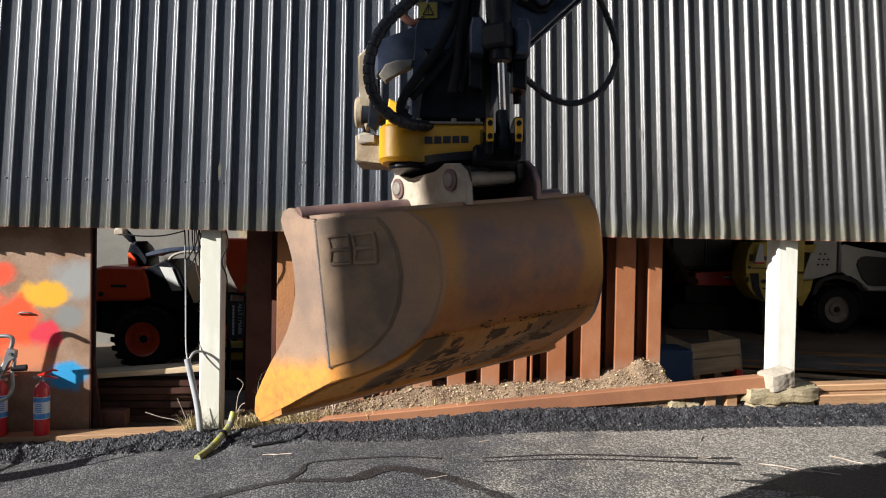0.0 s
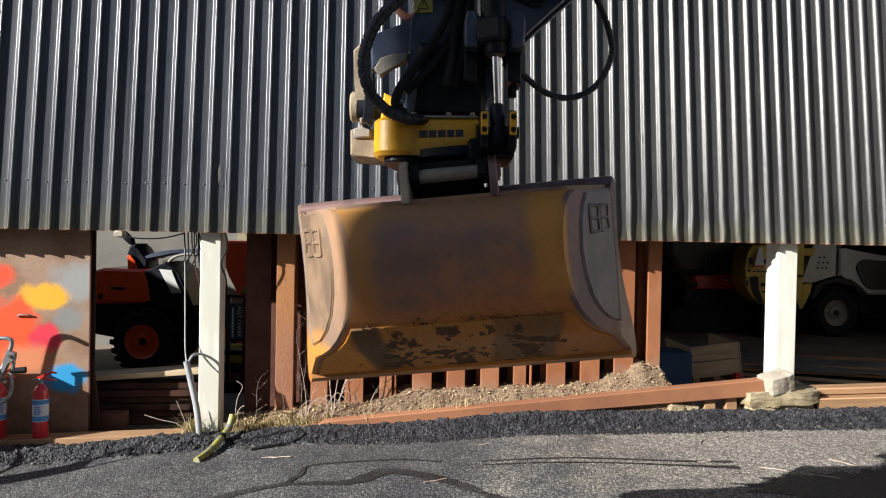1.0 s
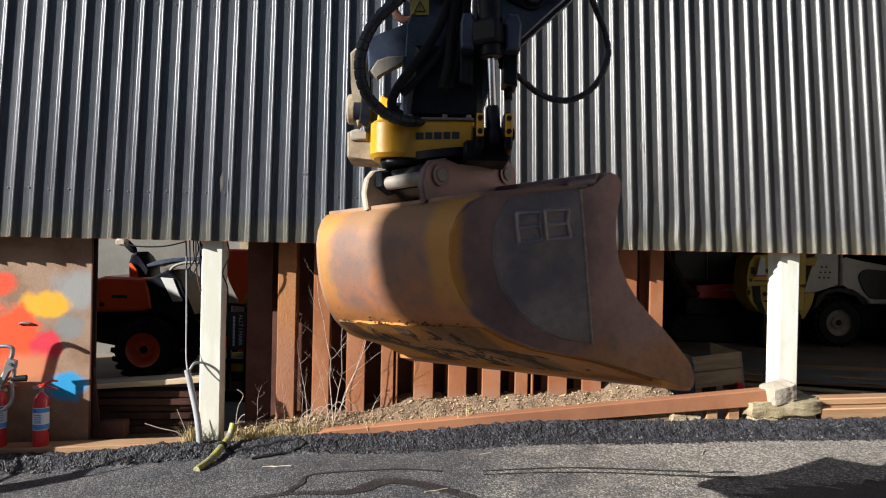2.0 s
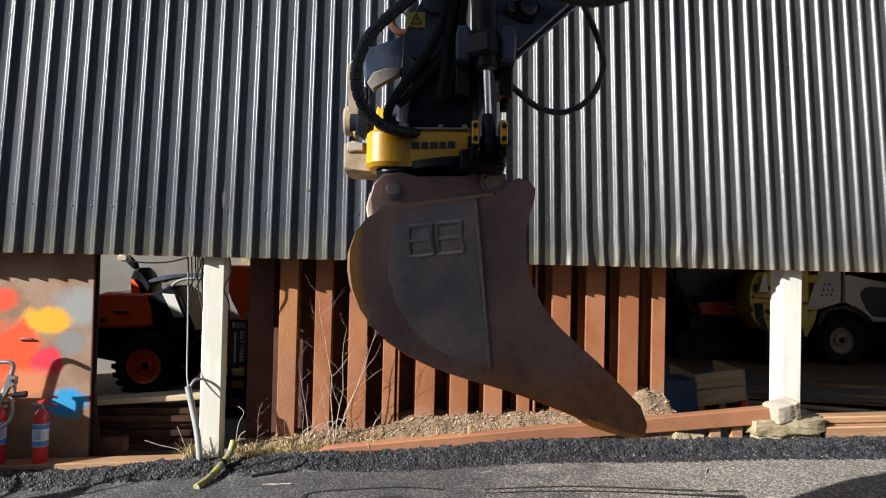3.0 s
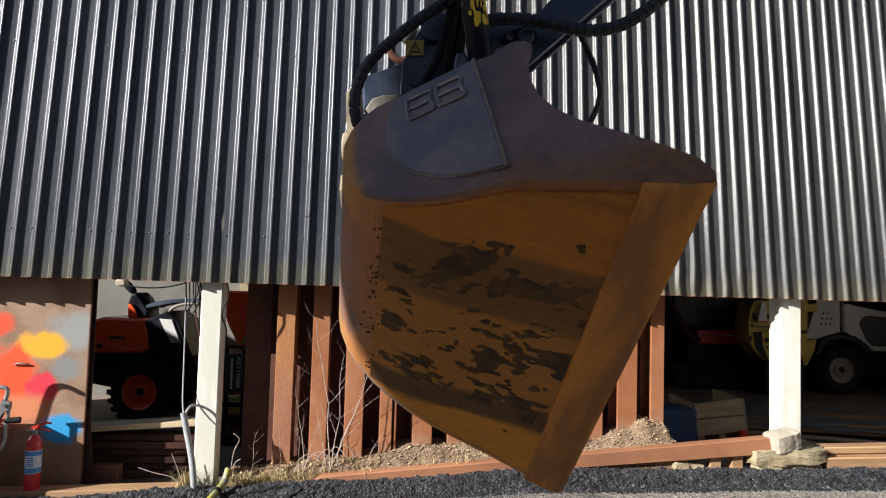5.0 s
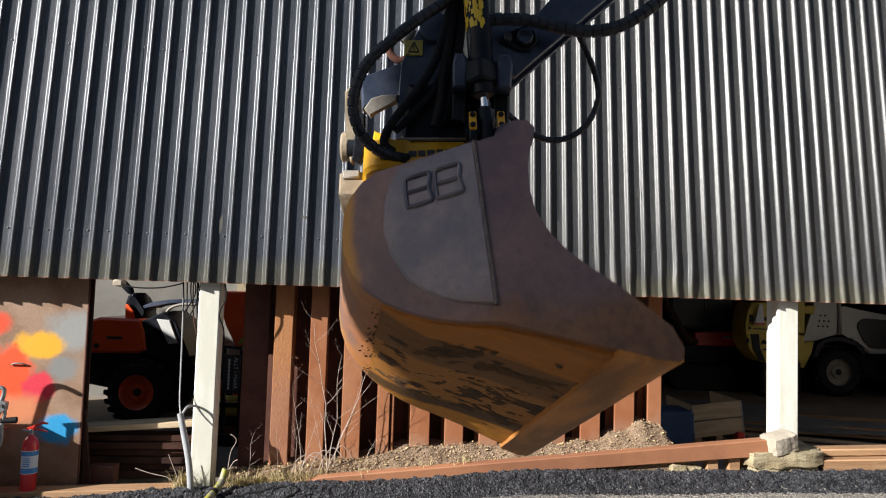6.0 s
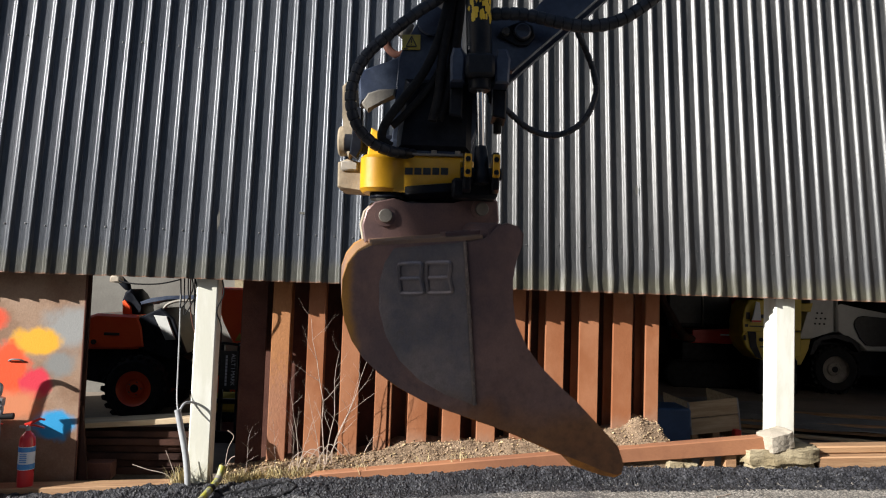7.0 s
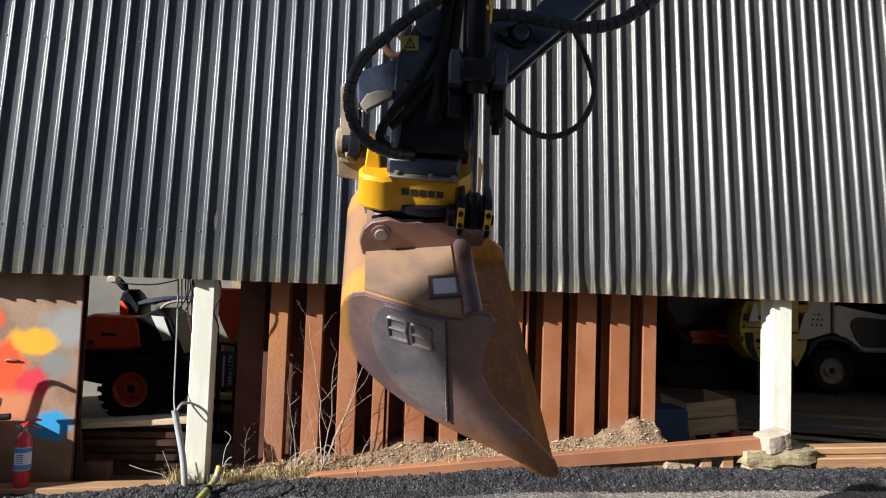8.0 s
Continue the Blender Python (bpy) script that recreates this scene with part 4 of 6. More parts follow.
    tube(bm, smooth_path(((-1.83, .05, 1.76), (-1.80, .04, 1.6), (-1.85, .05, 1.45), (-1.82, .12, 1.30), (-1.84, .2, 1.0))), 0.006, 6)
    part("cable", bm, M_RUBBER, cab)
    bm = B()
    tube(bm, smooth_path(((-2.66, -.05, 1.69), (-2.5, -.06, 1.655), (-2.3, -.04, 1.66), (-2.15, .02, 1.70))), 0.006, 6)
    part("cable", bm, M_RUBBER, cab)
    bm = B()
    rough_up(box(bm, -2.68, -2.60, -0.06, 0.04, 1.66, 1.715, 0.012), 0.006, 9)
    part("junction", bm, M_DUST, cab, "small dusty junction box")

    # boards and lumber lying in the bay
    bm = B()
    prism(bm, ((-3.25, .375), (-2.02, .455), (-2.02, .505), (-3.25, .42)), "y", 0.45, 0.72, 0.004)
    solo("board", bm, M_PALEWOOD, "pale sawn board across the top of the lumber stack", "board", SH)
    for k in range(6):
        bm = B()
        z = 0.0 + 0.062 * k
        box(bm, -3.2 + .05 * (k % 2), -2.03 + .03 * (k % 3), 0.47 + .03 * (k % 2), 0.70, z, z + 0.055, 0.004)
        solo("lumber", bm, M_SHADERUST, "dark old plank in the stack below the pale board", "plank", SH, group="lumber stack")
    bm = B()
    box(bm, -2.92, -2.70, 0.30, 0.44, 0.0, 0.14, 0.005)
    solo("wood_offcut", bm, M_PAN, "short timber offcut on the ground", "timber", SH)


def wheel(parent, name, c, r, w, rim, lugs=22, axis_y=True):
    """A lugged tyre with a dished rim; the axle lies along y."""
    bm = B()
    lathe(bm, ((r * .56, -w / 2), (r * .86, -w / 2), (r * .96, -w * .38), (r, -w * .2), (r, w * .2), (r * .96, w * .38), (r * .86, w / 2), (r * .56, w / 2)), axis="y", n=36, caps=False)
    bm.transform(Matrix.Translation(c))
    wh = part(name, bm, M_RUBBER, parent, "black lugged tyre")
    q = B()
    box(q, -0.03 * r / .4, 0.03 * r / .4, -w / 2, 0.02, r * .95, r * 1.045, 0.004)
    lug = mesh("lug", q, M_RUBBER)
    for k in range(lugs):
        ob = new("lug", lug)
        ob.parent = wh
        ob.matrix_basis = Matrix.Translation(c) @ Matrix.Rotation(k * math.tau / lugs, 4, "Y") @ Matrix.Rotation(0.35, 4, "Z")
    bm = B()
    lathe(bm, ((r * .60, -w * .46), (r * .58, -w * .40), (r * .50, -w * .32), (r * .30, -w * .28), (r * .26, -w * .36), (r * .12, -w * .40), (r * .09, -w * .41), (r * .08, -w * .3), (r * .01, -w * .3)),
          origin=c, axis="y", n=32, caps=False)
    part("rim", bm, rim, wh)
    bm = B()
    cyl(bm, Vector(c) + Vector((0, -w * .44, 0)), Vector(c) + Vector((0, -w * .30, 0)), r * .13, n=16, bevel=r * .02)
    part("hub", bm, M_BLACK, wh)
    for k in range(5):
        bm = B()
        a = k * math.tau / 5
        o = Vector(c) + Vector((math.cos(a) * r * .2, -w * .38, math.sin(a) * r * .2))
        cyl(bm, o, o + Vector((0, w * .06, 0)), r * .03, n=6)
        part("wheel_nut", bm, M_SCREW, wh)
    return wh


def build_machines():
    # small articulated loader behind the left bay
    tr = thing("compact_loader", "orange-red compact wheel loader parked in the dark shed", "loader")
    prof = ((-4.42, .80), (-4.44, 1.0), (-4.40, 1.19), (-4.22, 1.25), (-3.72, 1.24), (-3.66, 1.1), (-3.62, .85), (-3.75, .82))
    bm = B()
    prism(bm, prof, "y", 8.72, 9.55, 0.03)
    part("hood", bm, M_ORANGE, tr, "glossy orange-red engine hood")
    bm = B()
    prism(bm, ((-4.38, .42), (-4.42, .80), (-3.3, .82), (-2.9, .60), (-2.9, .35), (-4.0, .36)), "y", 8.80, 9.5, 0.02)
    part("chassis", bm, M_BLACK, tr)
    wheel(tr, "wheel", (-3.66, 8.72, .365), .38, .30, M_ORANGE)
    wheel(tr, "wheel", (-2.55, 8.72, .365), .38, .30, M_ORANGE)
    wheel(tr, "wheel", (-3.66, 9.6, .365), .38, .30, M_ORANGE)
    wheel(tr, "wheel", (-2.55, 9.6, .365), .38, .30, M_ORANGE)
    bm = B()
    prism(bm, ((-3.75, .84), (-3.75, 1.2), (-3.45, 1.34), (-3.28, 1.22), (-3.1, .8), (-3.3, .7)), "y", 8.74, 9.5, 0.02)
    part("dashboard", bm, M_BLACK, tr)
    bm = B()
    prism(bm, ((-3.52, 1.25), (-3.36, 1.24), (-3.24, .96), (-3.36, .95)), "y", 8.715, 8.745, 0.005)
    part("side_panel", bm, M_GREYP, tr, "scuffed grey side panel")
    bm = B()
    prism(bm, ((-3.98, 1.24), (-3.75, 1.24), (-3.78, 1.34), (-3.86, 1.50), (-3.93, 1.56), (-4.00, 1.52), (-4.03, 1.42)), "y", 8.95, 9.35, 0.03)
    part("seat", bm, M_BLACK, tr, "worn black seat")
    bm = B()
    prism(bm, ((-3.99, 1.24), (-3.88, 1.24), (-3.90, 1.34), (-3.97, 1.42), (-4.0, 1.40)), "y", 8.90, 8.94, 0.005)
    part("seat_stay", bm, M_ORANGE, tr)
    bm = B()
    tube(bm, ((-4.15, 9.0, 1.72), (-4.08, 9.0, 1.67), (-3.99, 9.0, 1.585), (-3.95, 9.0, 1.54)), [.03, .05, .05, .02], 10)
    part("headrest", bm, M_BLACK, tr)
    bm = B()
    prism(bm, ((-3.80, 1.40), (-3.66, 1.455), (-3.45, 1.49), (-3.2, 1.505), (-2.95, 1.49), (-2.95, 1.44), (-3.2, 1.46), (-3.45, 1.445), (-3.66, 1.41), (-3.78, 1.36)), "y", 8.95, 9.5, 0.01)
    part("canopy", bm, M_BLUEBLK, tr, "glossy blue-black curved canopy")
    bm = B()
    tube(bm, smooth_path(((-3.50, 8.9, 1.26), (-3.44, 8.9, 1.37), (-3.30, 8.9, 1.43), (-3.1, 8.9, 1.44))), 0.018, 10)
    part("guard_rail", bm, M_STICK, tr)
    bm = B()
    for k in range(4):
        x = -3.02 + 0.07 * k
        tube(bm, smooth_path(((x, 8.85, .5), (x + .03, 8.8, 1.0), (x - .02, 8.82, 1.5), (x + .03, 8.86, 1.9))), 0.025, 8)
    part("lift_hoses", bm, M_RUBBER, tr)
    bm = B()
    prism(bm, ((-2.80, 1.62), (-2.34, 1.62), (-2.33, .88), (-2.48, .92), (-2.62, 1.2)), "y", 8.6, 9.4, 0.02)
    part("front_guard", bm, M_ORANGE, tr, "orange-red front plate")
    bm = B()
    prism(bm, ((-2.47, .98), (-2.36, .98), (-2.415, 1.08)), "y", 8.594, 8.598)
    part("sticker", bm, M_SIGNY, tr)
    bm = B()
    box(bm, -4.12, -3.93, 8.712, 8.718, .985, 1.02)
    part("print_bar", bm, M_SIGNK, tr)
    bm = B()
    cyl(bm, (-4.24, 8.725, .90), (-4.24, 8.70, .90), .03, n=16)
    part("cap", bm, M_SIGNK, tr)
    # machine rack with a sign, between post and piles
    rack = thing("implement_rack", "dark implement frame with a hanging sign plate", "implement")
    bm = B()
    for x in (-2.30, -2.12):
        box(bm, x - .02, x + .02, 7.55, 7.6, 0, 1.05, 0.003)
    box(bm, -2.4, -2.0, 7.55, 7.62, .40, .45, 0.003)
    box(bm, -2.4, -2.0, 7.5, 8.0, .0, .12, 0.003)
    tube(bm, smooth_path(((-2.32, 7.5, .98), (-2.3, 7.5, 1.04), (-2.1, 7.5, 1.03))), 0.015, 8)
    part("frame", bm, M_BLACK, rack)
    bm = B()
    box(bm, -2.29, -2.11, 7.48, 7.495, .56, .965, 0.003)
    sg = part("sign_plate", bm, M_SIGNK, rack, "black sign plate with pale upright lettering")
    lettering("lettering", "ALLT I MARK", 0.058, M_LABEL, sg, Matrix.Translation((-2.155, 7.476, .77)) @ Matrix.Rotation(radians(90), 4, "X") @ Matrix.Rotation(radians(-90), 4, "Z"))
    for k in range(9):
        bm = B()
        box(bm, -2.235, -2.215, 7.475, 7.479, .60 + .036 * k, .63 + .036 * k)
        part("print_bar", bm, M_LABEL, sg)
    bm = B()
    rough_up(box(bm, -2.42, -2.16, 7.7, 7.9, .28, .48, 0.03), 0.02, 9)
    part("gearbox", bm, M_YPAINT, rack, "grimy yellow gearbox")
    bm = B()
    rough_up(box(bm, -2.08, -1.9, 7.6, 7.75, .42, .66, 0.03), 0.03, 9)
    part("rag", bm, M_DUST, rack, "pale rag")

    # tracked digger at the back, deep in shade
    dg = thing("mini_digger", "red tracked mini digger parked deep in the shed", "digger")
    bm = B()
    prism(bm, ((4.82, .83), (5.75, .83), (5.88, .95), (5.91, 1.55), (5.85, 1.66), (5.70, 1.70), (5.67, 1.11), (4.82, 1.09)), "y", 13.4, 14.6, 0.02)
    part("house", bm, M_REDPAINT, dg)
    bm = B()
    box(bm, 4.40, 5.66, 13.6, 14.5, 1.10, 2.4, 0.04)
    cab = part("cab", bm, M_BLACK, dg)
    for x0, x1 in ((4.46, 5.06), (5.12, 5.60)):
        bm = B()
        box(bm, x0, x1, 13.585, 13.596, 1.2, 2.3, 0.002)
        part("pane", bm, M_SIGNK, cab, "dark reflecting cab window")
    bm = B()
    box(bm, 5.08, 5.10, 13.57, 13.6, 1.12, 2.4)
    part("pillar", bm, M_STICK, cab)
    for y in (13.3, 14.3):
        bm = B()
        prism(bm, ((4.3, .16), (4.46, .0), (6.0, .0), (6.2, .16), (6.2, .36), (6.0, .50), (4.46, .50), (4.3, .36)), "y", y, y + .35, 0.03)
        part("track", bm, M_RUBBER, dg)
    bm = B()
    box(bm, 4.7, 5.7, 13.6, 14.4, .45, .84, 0.02)
    part("turntable", bm, M_BLACK, dg)
    # boom in near-black brown, deep shade painted over its red
    bm = B()
    tube(bm, smooth_path(((4.85, 13.45, .90), (4.60, 13.3, 1.0), (4.38, 13.2, 1.3), (4.20, 13.2, 1.6), (4.1, 13.2, 2.0))), .075, 8)
    part("boom", bm, M_SHADERUST, dg)
    bm = B()
    box(bm, 5.36, 5.60, 13.392, 13.398, .985, 1.02)
    part("print_bar", bm, M_LABEL, dg)

    # yellow compactor half hidden by the post
    ro = thing("yellow_machine", "dull yellow construction machine with a rounded rear", "machine")
    bm = B()
    prism(bm, ((5.435, 1.02), (5.44, 1.30), (5.47, 1.56), (5.56, 1.68), (6.5, 1.74), (6.5, 1.15), (5.52, 1.145)), "y", 12.6, 13.2, 0.02)
    part("hull", bm, M_YPAINT, ro)
    bm = B()
    prism(bm, ((5.44, 1.00), (5.47, 1.13), (6.5, 1.13), (6.5, .70), (5.95, .60), (5.70, .64), (5.52, .82)), "y", 12.62, 13.2, 0.02)
    part("lower_hull", bm, M_YPAINT, ro)
    bm = B()
    prism(bm, ((5.53, 1.12), (5.68, 1.12), (5.70, .88), (5.80, .63), (5.69, .66), (5.58, .84)), "y", 12.605, 12.618)
    part("grille", bm, M_BLACK, ro)
    for k in range(2):
        bm = B()
        cyl(bm, (5.775 + .10 * k, 12.58, .98), (5.775 + .10 * k, 12.63, .98), .037, n=14)
        part("lamp", bm, M_BLACK, ro)
    for x0, x1, z0, z1 in ((5.50, 5.56, 1.34, 1.46), (5.75, 5.86, 1.36, 1.43), (5.48, 5.53, 1.20, 1.25), (5.56, 5.84, 1.205, 1.225), (5.76, 5.84, .84, .87), (5.47, 5.50, .96, 1.05)):
        bm = B()
        box(bm, x0, x1, 12.585, 12.63, z0, z1)
        part("print_bar", bm, M_SIGNK, ro)
    bm = B()
    prism(bm, ((5.55, 1.29), (5.73, 1.29), (5.70, 1.64), (5.64, 1.66)), "y", 12.5, 12.53, 0.004)
    tag = part("tag", bm, M_LABEL, ro, "pale hanging tag")
    bm = B()
    box(bm, 5.555, 5.725, 12.494, 12.499, 1.292, 1.325)
    part("tag_border", bm, M_REDPAINT, tag)
    bm = B()
    box(bm, 5.75, 6.5, 12.7, 13.15, 0, .66, 0.05)
    part("drum", bm, M_BLACK, ro)

    # pale wheeled machine on the far side of the post
    tk = thing("pale_dumper", "light grey dumper with yellow corner and black mudguard", "dumper")
    bm = B()
    prism(bm, ((6.95, 1.95), (7.36, 1.95), (7.36, 1.13), (7.12, 1.09), (6.95, 1.0), (6.69, .985), (6.80, 1.28), (6.90, 1.60)), "y", 13.1, 14.6, 0.02)
    rear = part("rear_body", bm, M_GREYP, tk)
    for k in range(8):
        x, z = 7.00 + .085 * (k % 3) + .02 * (k // 3), 1.28 + .10 * (k // 3)
        bm = B()
        cyl(bm, (x, 13.085, z), (x, 13.11, z), .017, n=8)
        part("vent_hole", bm, M_BLACK, rear)
    bm = B()
    prism(bm, ((7.41, 1.95), (7.45, 1.64), (7.75, 1.61), (8.3, 1.52), (9.4, 1.46), (9.4, .82), (7.97, .80), (7.86, .89), (7.74, 1.04), (7.58, 1.11), (7.41, 1.13)), "y", 13.1, 14.6, 0.03)
    part("body", bm, M_GREYP, tk)
    bm = B()
    prism(bm, ((7.715, 1.28), (7.735, 1.37), (7.79, 1.43), (7.88, 1.455), (8.3, 1.43), (9.2, 1.38), (9.2, .93), (8.05, .895), (7.94, .91), (7.83, 1.03)), "y", 13.07, 13.098, 0.006)
    part("pane", bm, M_SIGNK, tk, "dark rounded side window")
    bm = B()
    prism(bm, ((6.66, 1.50), (6.66, 1.64), (6.95, 1.66), (6.91, 1.50)), "y", 13.07, 13.4, 0.01)
    part("corner_plate", bm, M_YPAINT, tk, "dull yellow corner plate")
    bm = B()
    prism(bm, ((6.66, .965), (6.91, 1.0), (6.87, .80), (6.80, .66), (6.72, .50), (6.62, .52)), "y", 13.07, 13.4, 0.01)
    part("corner_plate", bm, M_YPAINT, tk, "dull yellow corner plate")
    bm = B()
    prism(bm, ((6.88, .70), (6.96, .95), (7.12, 1.06), (7.36, 1.10), (7.60, 1.08), (7.74, 1.0), (7.86, .80), (7.80, .78), (7.68, .95), (7.36, 1.04), (7.1, .98), (6.96, .72)), "y", 13.06, 13.5, 0.006)
    part("mudguard", bm, M_BLACK, tk)
    wheel(tk, "wheel", (7.36, 13.2, .45), .44, .34, M_STICK)
    wheel(tk, "wheel", (9.3, 13.2, .45), .44, .34, M_STICK)
    wheel(tk, "wheel", (7.36, 14.4, .45), .44, .34, M_STICK)
    bm = B()
    box(bm, 6.9, 9.4, 13.4, 14.4, .3, .95, 0.03)
    part("underbody", bm, M_BLACK, tk)

    # crate, sheets and planks on the floor of the right bay
    cr = thing("pallet_crate", "wooden pallet crate with steel corner hinges", "crate", pose(2.96, 8.15, 0, 0, -7, 3))
    for k in range(2):
        bm = B()
        rough_up(box(bm, 0, .58, 0, .022, .12 + .19 * k, .30 + .19 * k, 0.003), .002, 5, k)
        part("board", bm, M_PALEWOOD, cr)
        bm = B()
        box(bm, 0, .022, .024, .8, .12 + .19 * k, .30 + .19 * k, 0.003)
        part("board", bm, M_PALEWOOD, cr)
        bm = B()
        box(bm, .56, .582, .024, .8, .12 + .19 * k, .30 + .19 * k, 0.003)
        part("board", bm, M_PALEWOOD, cr)
    for x in (-.006, .57):
        bm = B()
        box(bm, x, x + .016, -.006, .03, .12, .49, 0.002)
        part("corner_hinge", bm, M_STEEL, cr)
    for x in (.0, .25, .50):
        bm = B()
        box(bm, x, x + .08, 0.01, .78, 0, .12, 0.003)
        part("pallet_foot", bm, M_WOOD, cr)
    bm = B()
    box(bm, 2.35, 2.92, 8.1, 8.6, 0, .42, 0.02)
    solo("plastic_tub", bm, M_PLASTICB, "dark blue plastic tub beside the crate", "tub")
    for k, (x, y, z, rz, l, w) in enumerate(((3.7, 9.9, .02, 20, 2.2, 1.1), (4.7, 9.5, .03, -28, 2.4, 1.0), (5.3, 9.3, .05, -35, 2.0, .9), (4.1, 10.9, .03, 8, 2.4, 1.0))):
        bm = B()
        bmesh.ops.create_grid(bm, x_segments=24, y_segments=10, size=0.5)
        for v in bm.verts:
            v.co = Vector((v.co.x * l, v.co.y * w, 0.05 * noise.noise(Vector((v.co.x * 4, v.co.y * 4, k))) + 0.06))
        bmesh.ops.solidify(bm, geom=bm.faces[:], thickness=0.012)
        solo("board_sheet", bm, M_CLOTH, "warped grey sheet lying on the shed floor", "sheet", pose(x, y, z, 0, -4 + 2 * k, rz), group="loose sheets")
    for k in range(7):
        bm = B()
        box(bm, -1.2, 1.2, -.04, .04, 0, .035, 0.003)
        solo("floor_plank", bm, M_PALEWOOD if k % 3 == 0 else M_WOOD, "loose weathered plank on the shed floor", "plank",
             pose(4.6 + .15 * k, 8.7 + .28 * k, .02 + .03 * (k % 3), 0, -2, -30 + 6 * (k % 4)), group="loose planks")
    bm = B()
    box(bm, 3.42, 3.5, 8.1, 8.2, 0, .2, 0.01)
    solo("red_can", bm, M_REDPAINT, "small red can on the floor by the crate", "can")


# ---- plants ----
def build_plants():
    def branch(bm, p, d, r, length, depth):
        pts, rs = [p.copy()], [r]
        n = 7
        for i in range(n):
            d = (d + Vector((rnd.gauss(0, .11), rnd.gauss(0, .05), rnd.gauss(.03, .06)))).normalized()
            p = p + d * (length / n)
            pts.append(p.copy())
            rs.append(r * (1 - 0.75 * (i + 1) / n))
            if depth and i > 0 and rnd.random() < 0.9:
                side = (d * 0.7 + Vector((rnd.choice((-1, 1)) * rnd.uniform(.4, .9), rnd.uniform(-.4, .2), rnd.uniform(-.05, .4)))).normalized()
                branch(bm, p, side, rs[-1] * 0.6, length * rnd.uniform(.14, .30), depth - 1)
        tube(bm, pts, [q * 0.62 for q in rs], 5)
    shrub = thing("bare_shrub", "leafless grey shrub growing before the piles", "shrub", SH)
    for base, way, r, l in (((-.915, .08, .2), (.0, -.02, 1), .009, 1.22), ((-.885, .09, .2), (.05, -.02, 1), .008, 1.05), ((-.95, .07, .2), (-.12, -.05, 1), .006, .6),
                            ((-.90, .08, .2), (-.04, -.02, 1), .007, .95), ((-.86, .08, .2), (.09, -.02, 1), .006, .8), ((-1.14, .08, .18), (.04, -.03, 1), .006, .72), ((-1.12, .05, .18), (.15, -.05, 1), .005, .45),
                            ((-1.17, .05, .17), (-.25, -.1, .9), .005, .4), ((-1.32, .0, .15), (.15, -.1, 1), .004, .45), ((-1.55, .0, .12), (.1, -.1, 1), .004, .4),
                            ((-.6, .05, .22), (.05, -.05, 1), .004, .32)):
        bm = B()
        branch(bm, Vector(base), Vector(way).normalized(), r, l, 2)
        part("stem", bm, M_TWIG, shrub)
    # arched dead stems
    bm = B()
    for k in range(5):
        x = -1.2 + 0.07 * k
        tube(bm, smooth_path(((x, 0, .16), (x + .04, -.04, .28), (x + .12, -.05, .33 + .02 * k), (x + .22, -.05, .30))), 0.003, 5)
    part("stem", bm, M_TWIG, shrub)
    bm = B()

    def tuft(cx, cy, cz, n, h, spread):
        for _ in range(n):
            a = rnd.uniform(0, 6.3)
            p = Vector((cx + rnd.gauss(0, spread), cy + rnd.gauss(0, spread * .6), cz))
            d = Vector((math.cos(a) * rnd.uniform(.2, .9), math.sin(a) * rnd.uniform(.1, .6), rnd.uniform(.5, 1)))
            l, w = h * rnd.uniform(.5, 1.2), 0.0022
            s = d.cross(Vector((0, .3, 1))).normalized() * w
            q = p + d * l * .55
            e = p + d * l + Vector((0, 0, -l * rnd.uniform(.1, .5)))
            v = [bm.verts.new(c) for c in (p - s, p + s, q + s * .7, q - s * .7, e)]
            bm.faces.new(v[:4])
            bm.faces.new((v[3], v[2], v[4]))
    for cx, n in ((-1.62, 210), (-1.5, 240), (-1.36, 160), (-1.22, 160), (-1.08, 110), (-.95, 70), (-.6, 30), (-.1, 20), (.2, 30)):
        tuft(cx, rnd.uniform(-.05, .03), soil_z(cx, 0) - .01, n, .15, .06)
    tuft(-2.07, -.02, .06, 120, .22, .03)
    tuft(-1.66, -.14, .14, 40, .14, .03)
    solo("dry_grass", bm, M_GRASS, "tufts of dry straw-coloured grass along the wall's foot", "grass", SH, kind="stuff", smooth=False)
    # long dead stalks by the post
    bm = B()
    for pts in (((-2.09, -.03, .05), (-2.16, -.05, .14), (-2.3, -.06, .18), (-2.42, -.06, .22)), ((-2.06, -.03, .05), (-2.12, -.04, .2), (-2.17, -.05, .33)),
                ((-1.70, -.06, .2), (-1.68, -.08, .35), (-1.64, -.08, .45), (-1.69, -.08, .5)), ((-1.72, -.05, .15), (-1.66, -.09, .27), (-1.62, -.1, .30))):
        tube(bm, smooth_path(pts), 0.0032, 5)
    solo("dead_stalks", bm, M_TWIG, "dry stalks leaning at the foot of the post", "stalks", SH, kind="stuff")
    # sticks dropped on the asphalt
    for x, y, a, l in ((2.05, 5.47, 1.1, .12), (2.28, 5.6, .5, .16), (-1.2, 5.15, -.1, .22), (.35, 5.4, .3, .09), (2.45, 4.75, -.5, .5), (-.02, 4.6, .4, .16), (2.9, 4.9, -.9, .3), (1.9, 5.0, .2, .1)):
        bm = B()
        pts = [(x + math.cos(a) * l * (u - .5), y + math.sin(a) * l * (u - .5) + .03 * l * math.sin(u * 9), 0) for u in (0, .25, .5, .75, 1)]
        tube(bm, smooth_path([(p[0], p[1], ground_z(p[0], p[1]) + .006) for p in pts], 3), 0.0042, 6)
        solo("stick", bm, M_TWIG, "short dry stick lying on the asphalt", "stick", group="sticks on the yard")


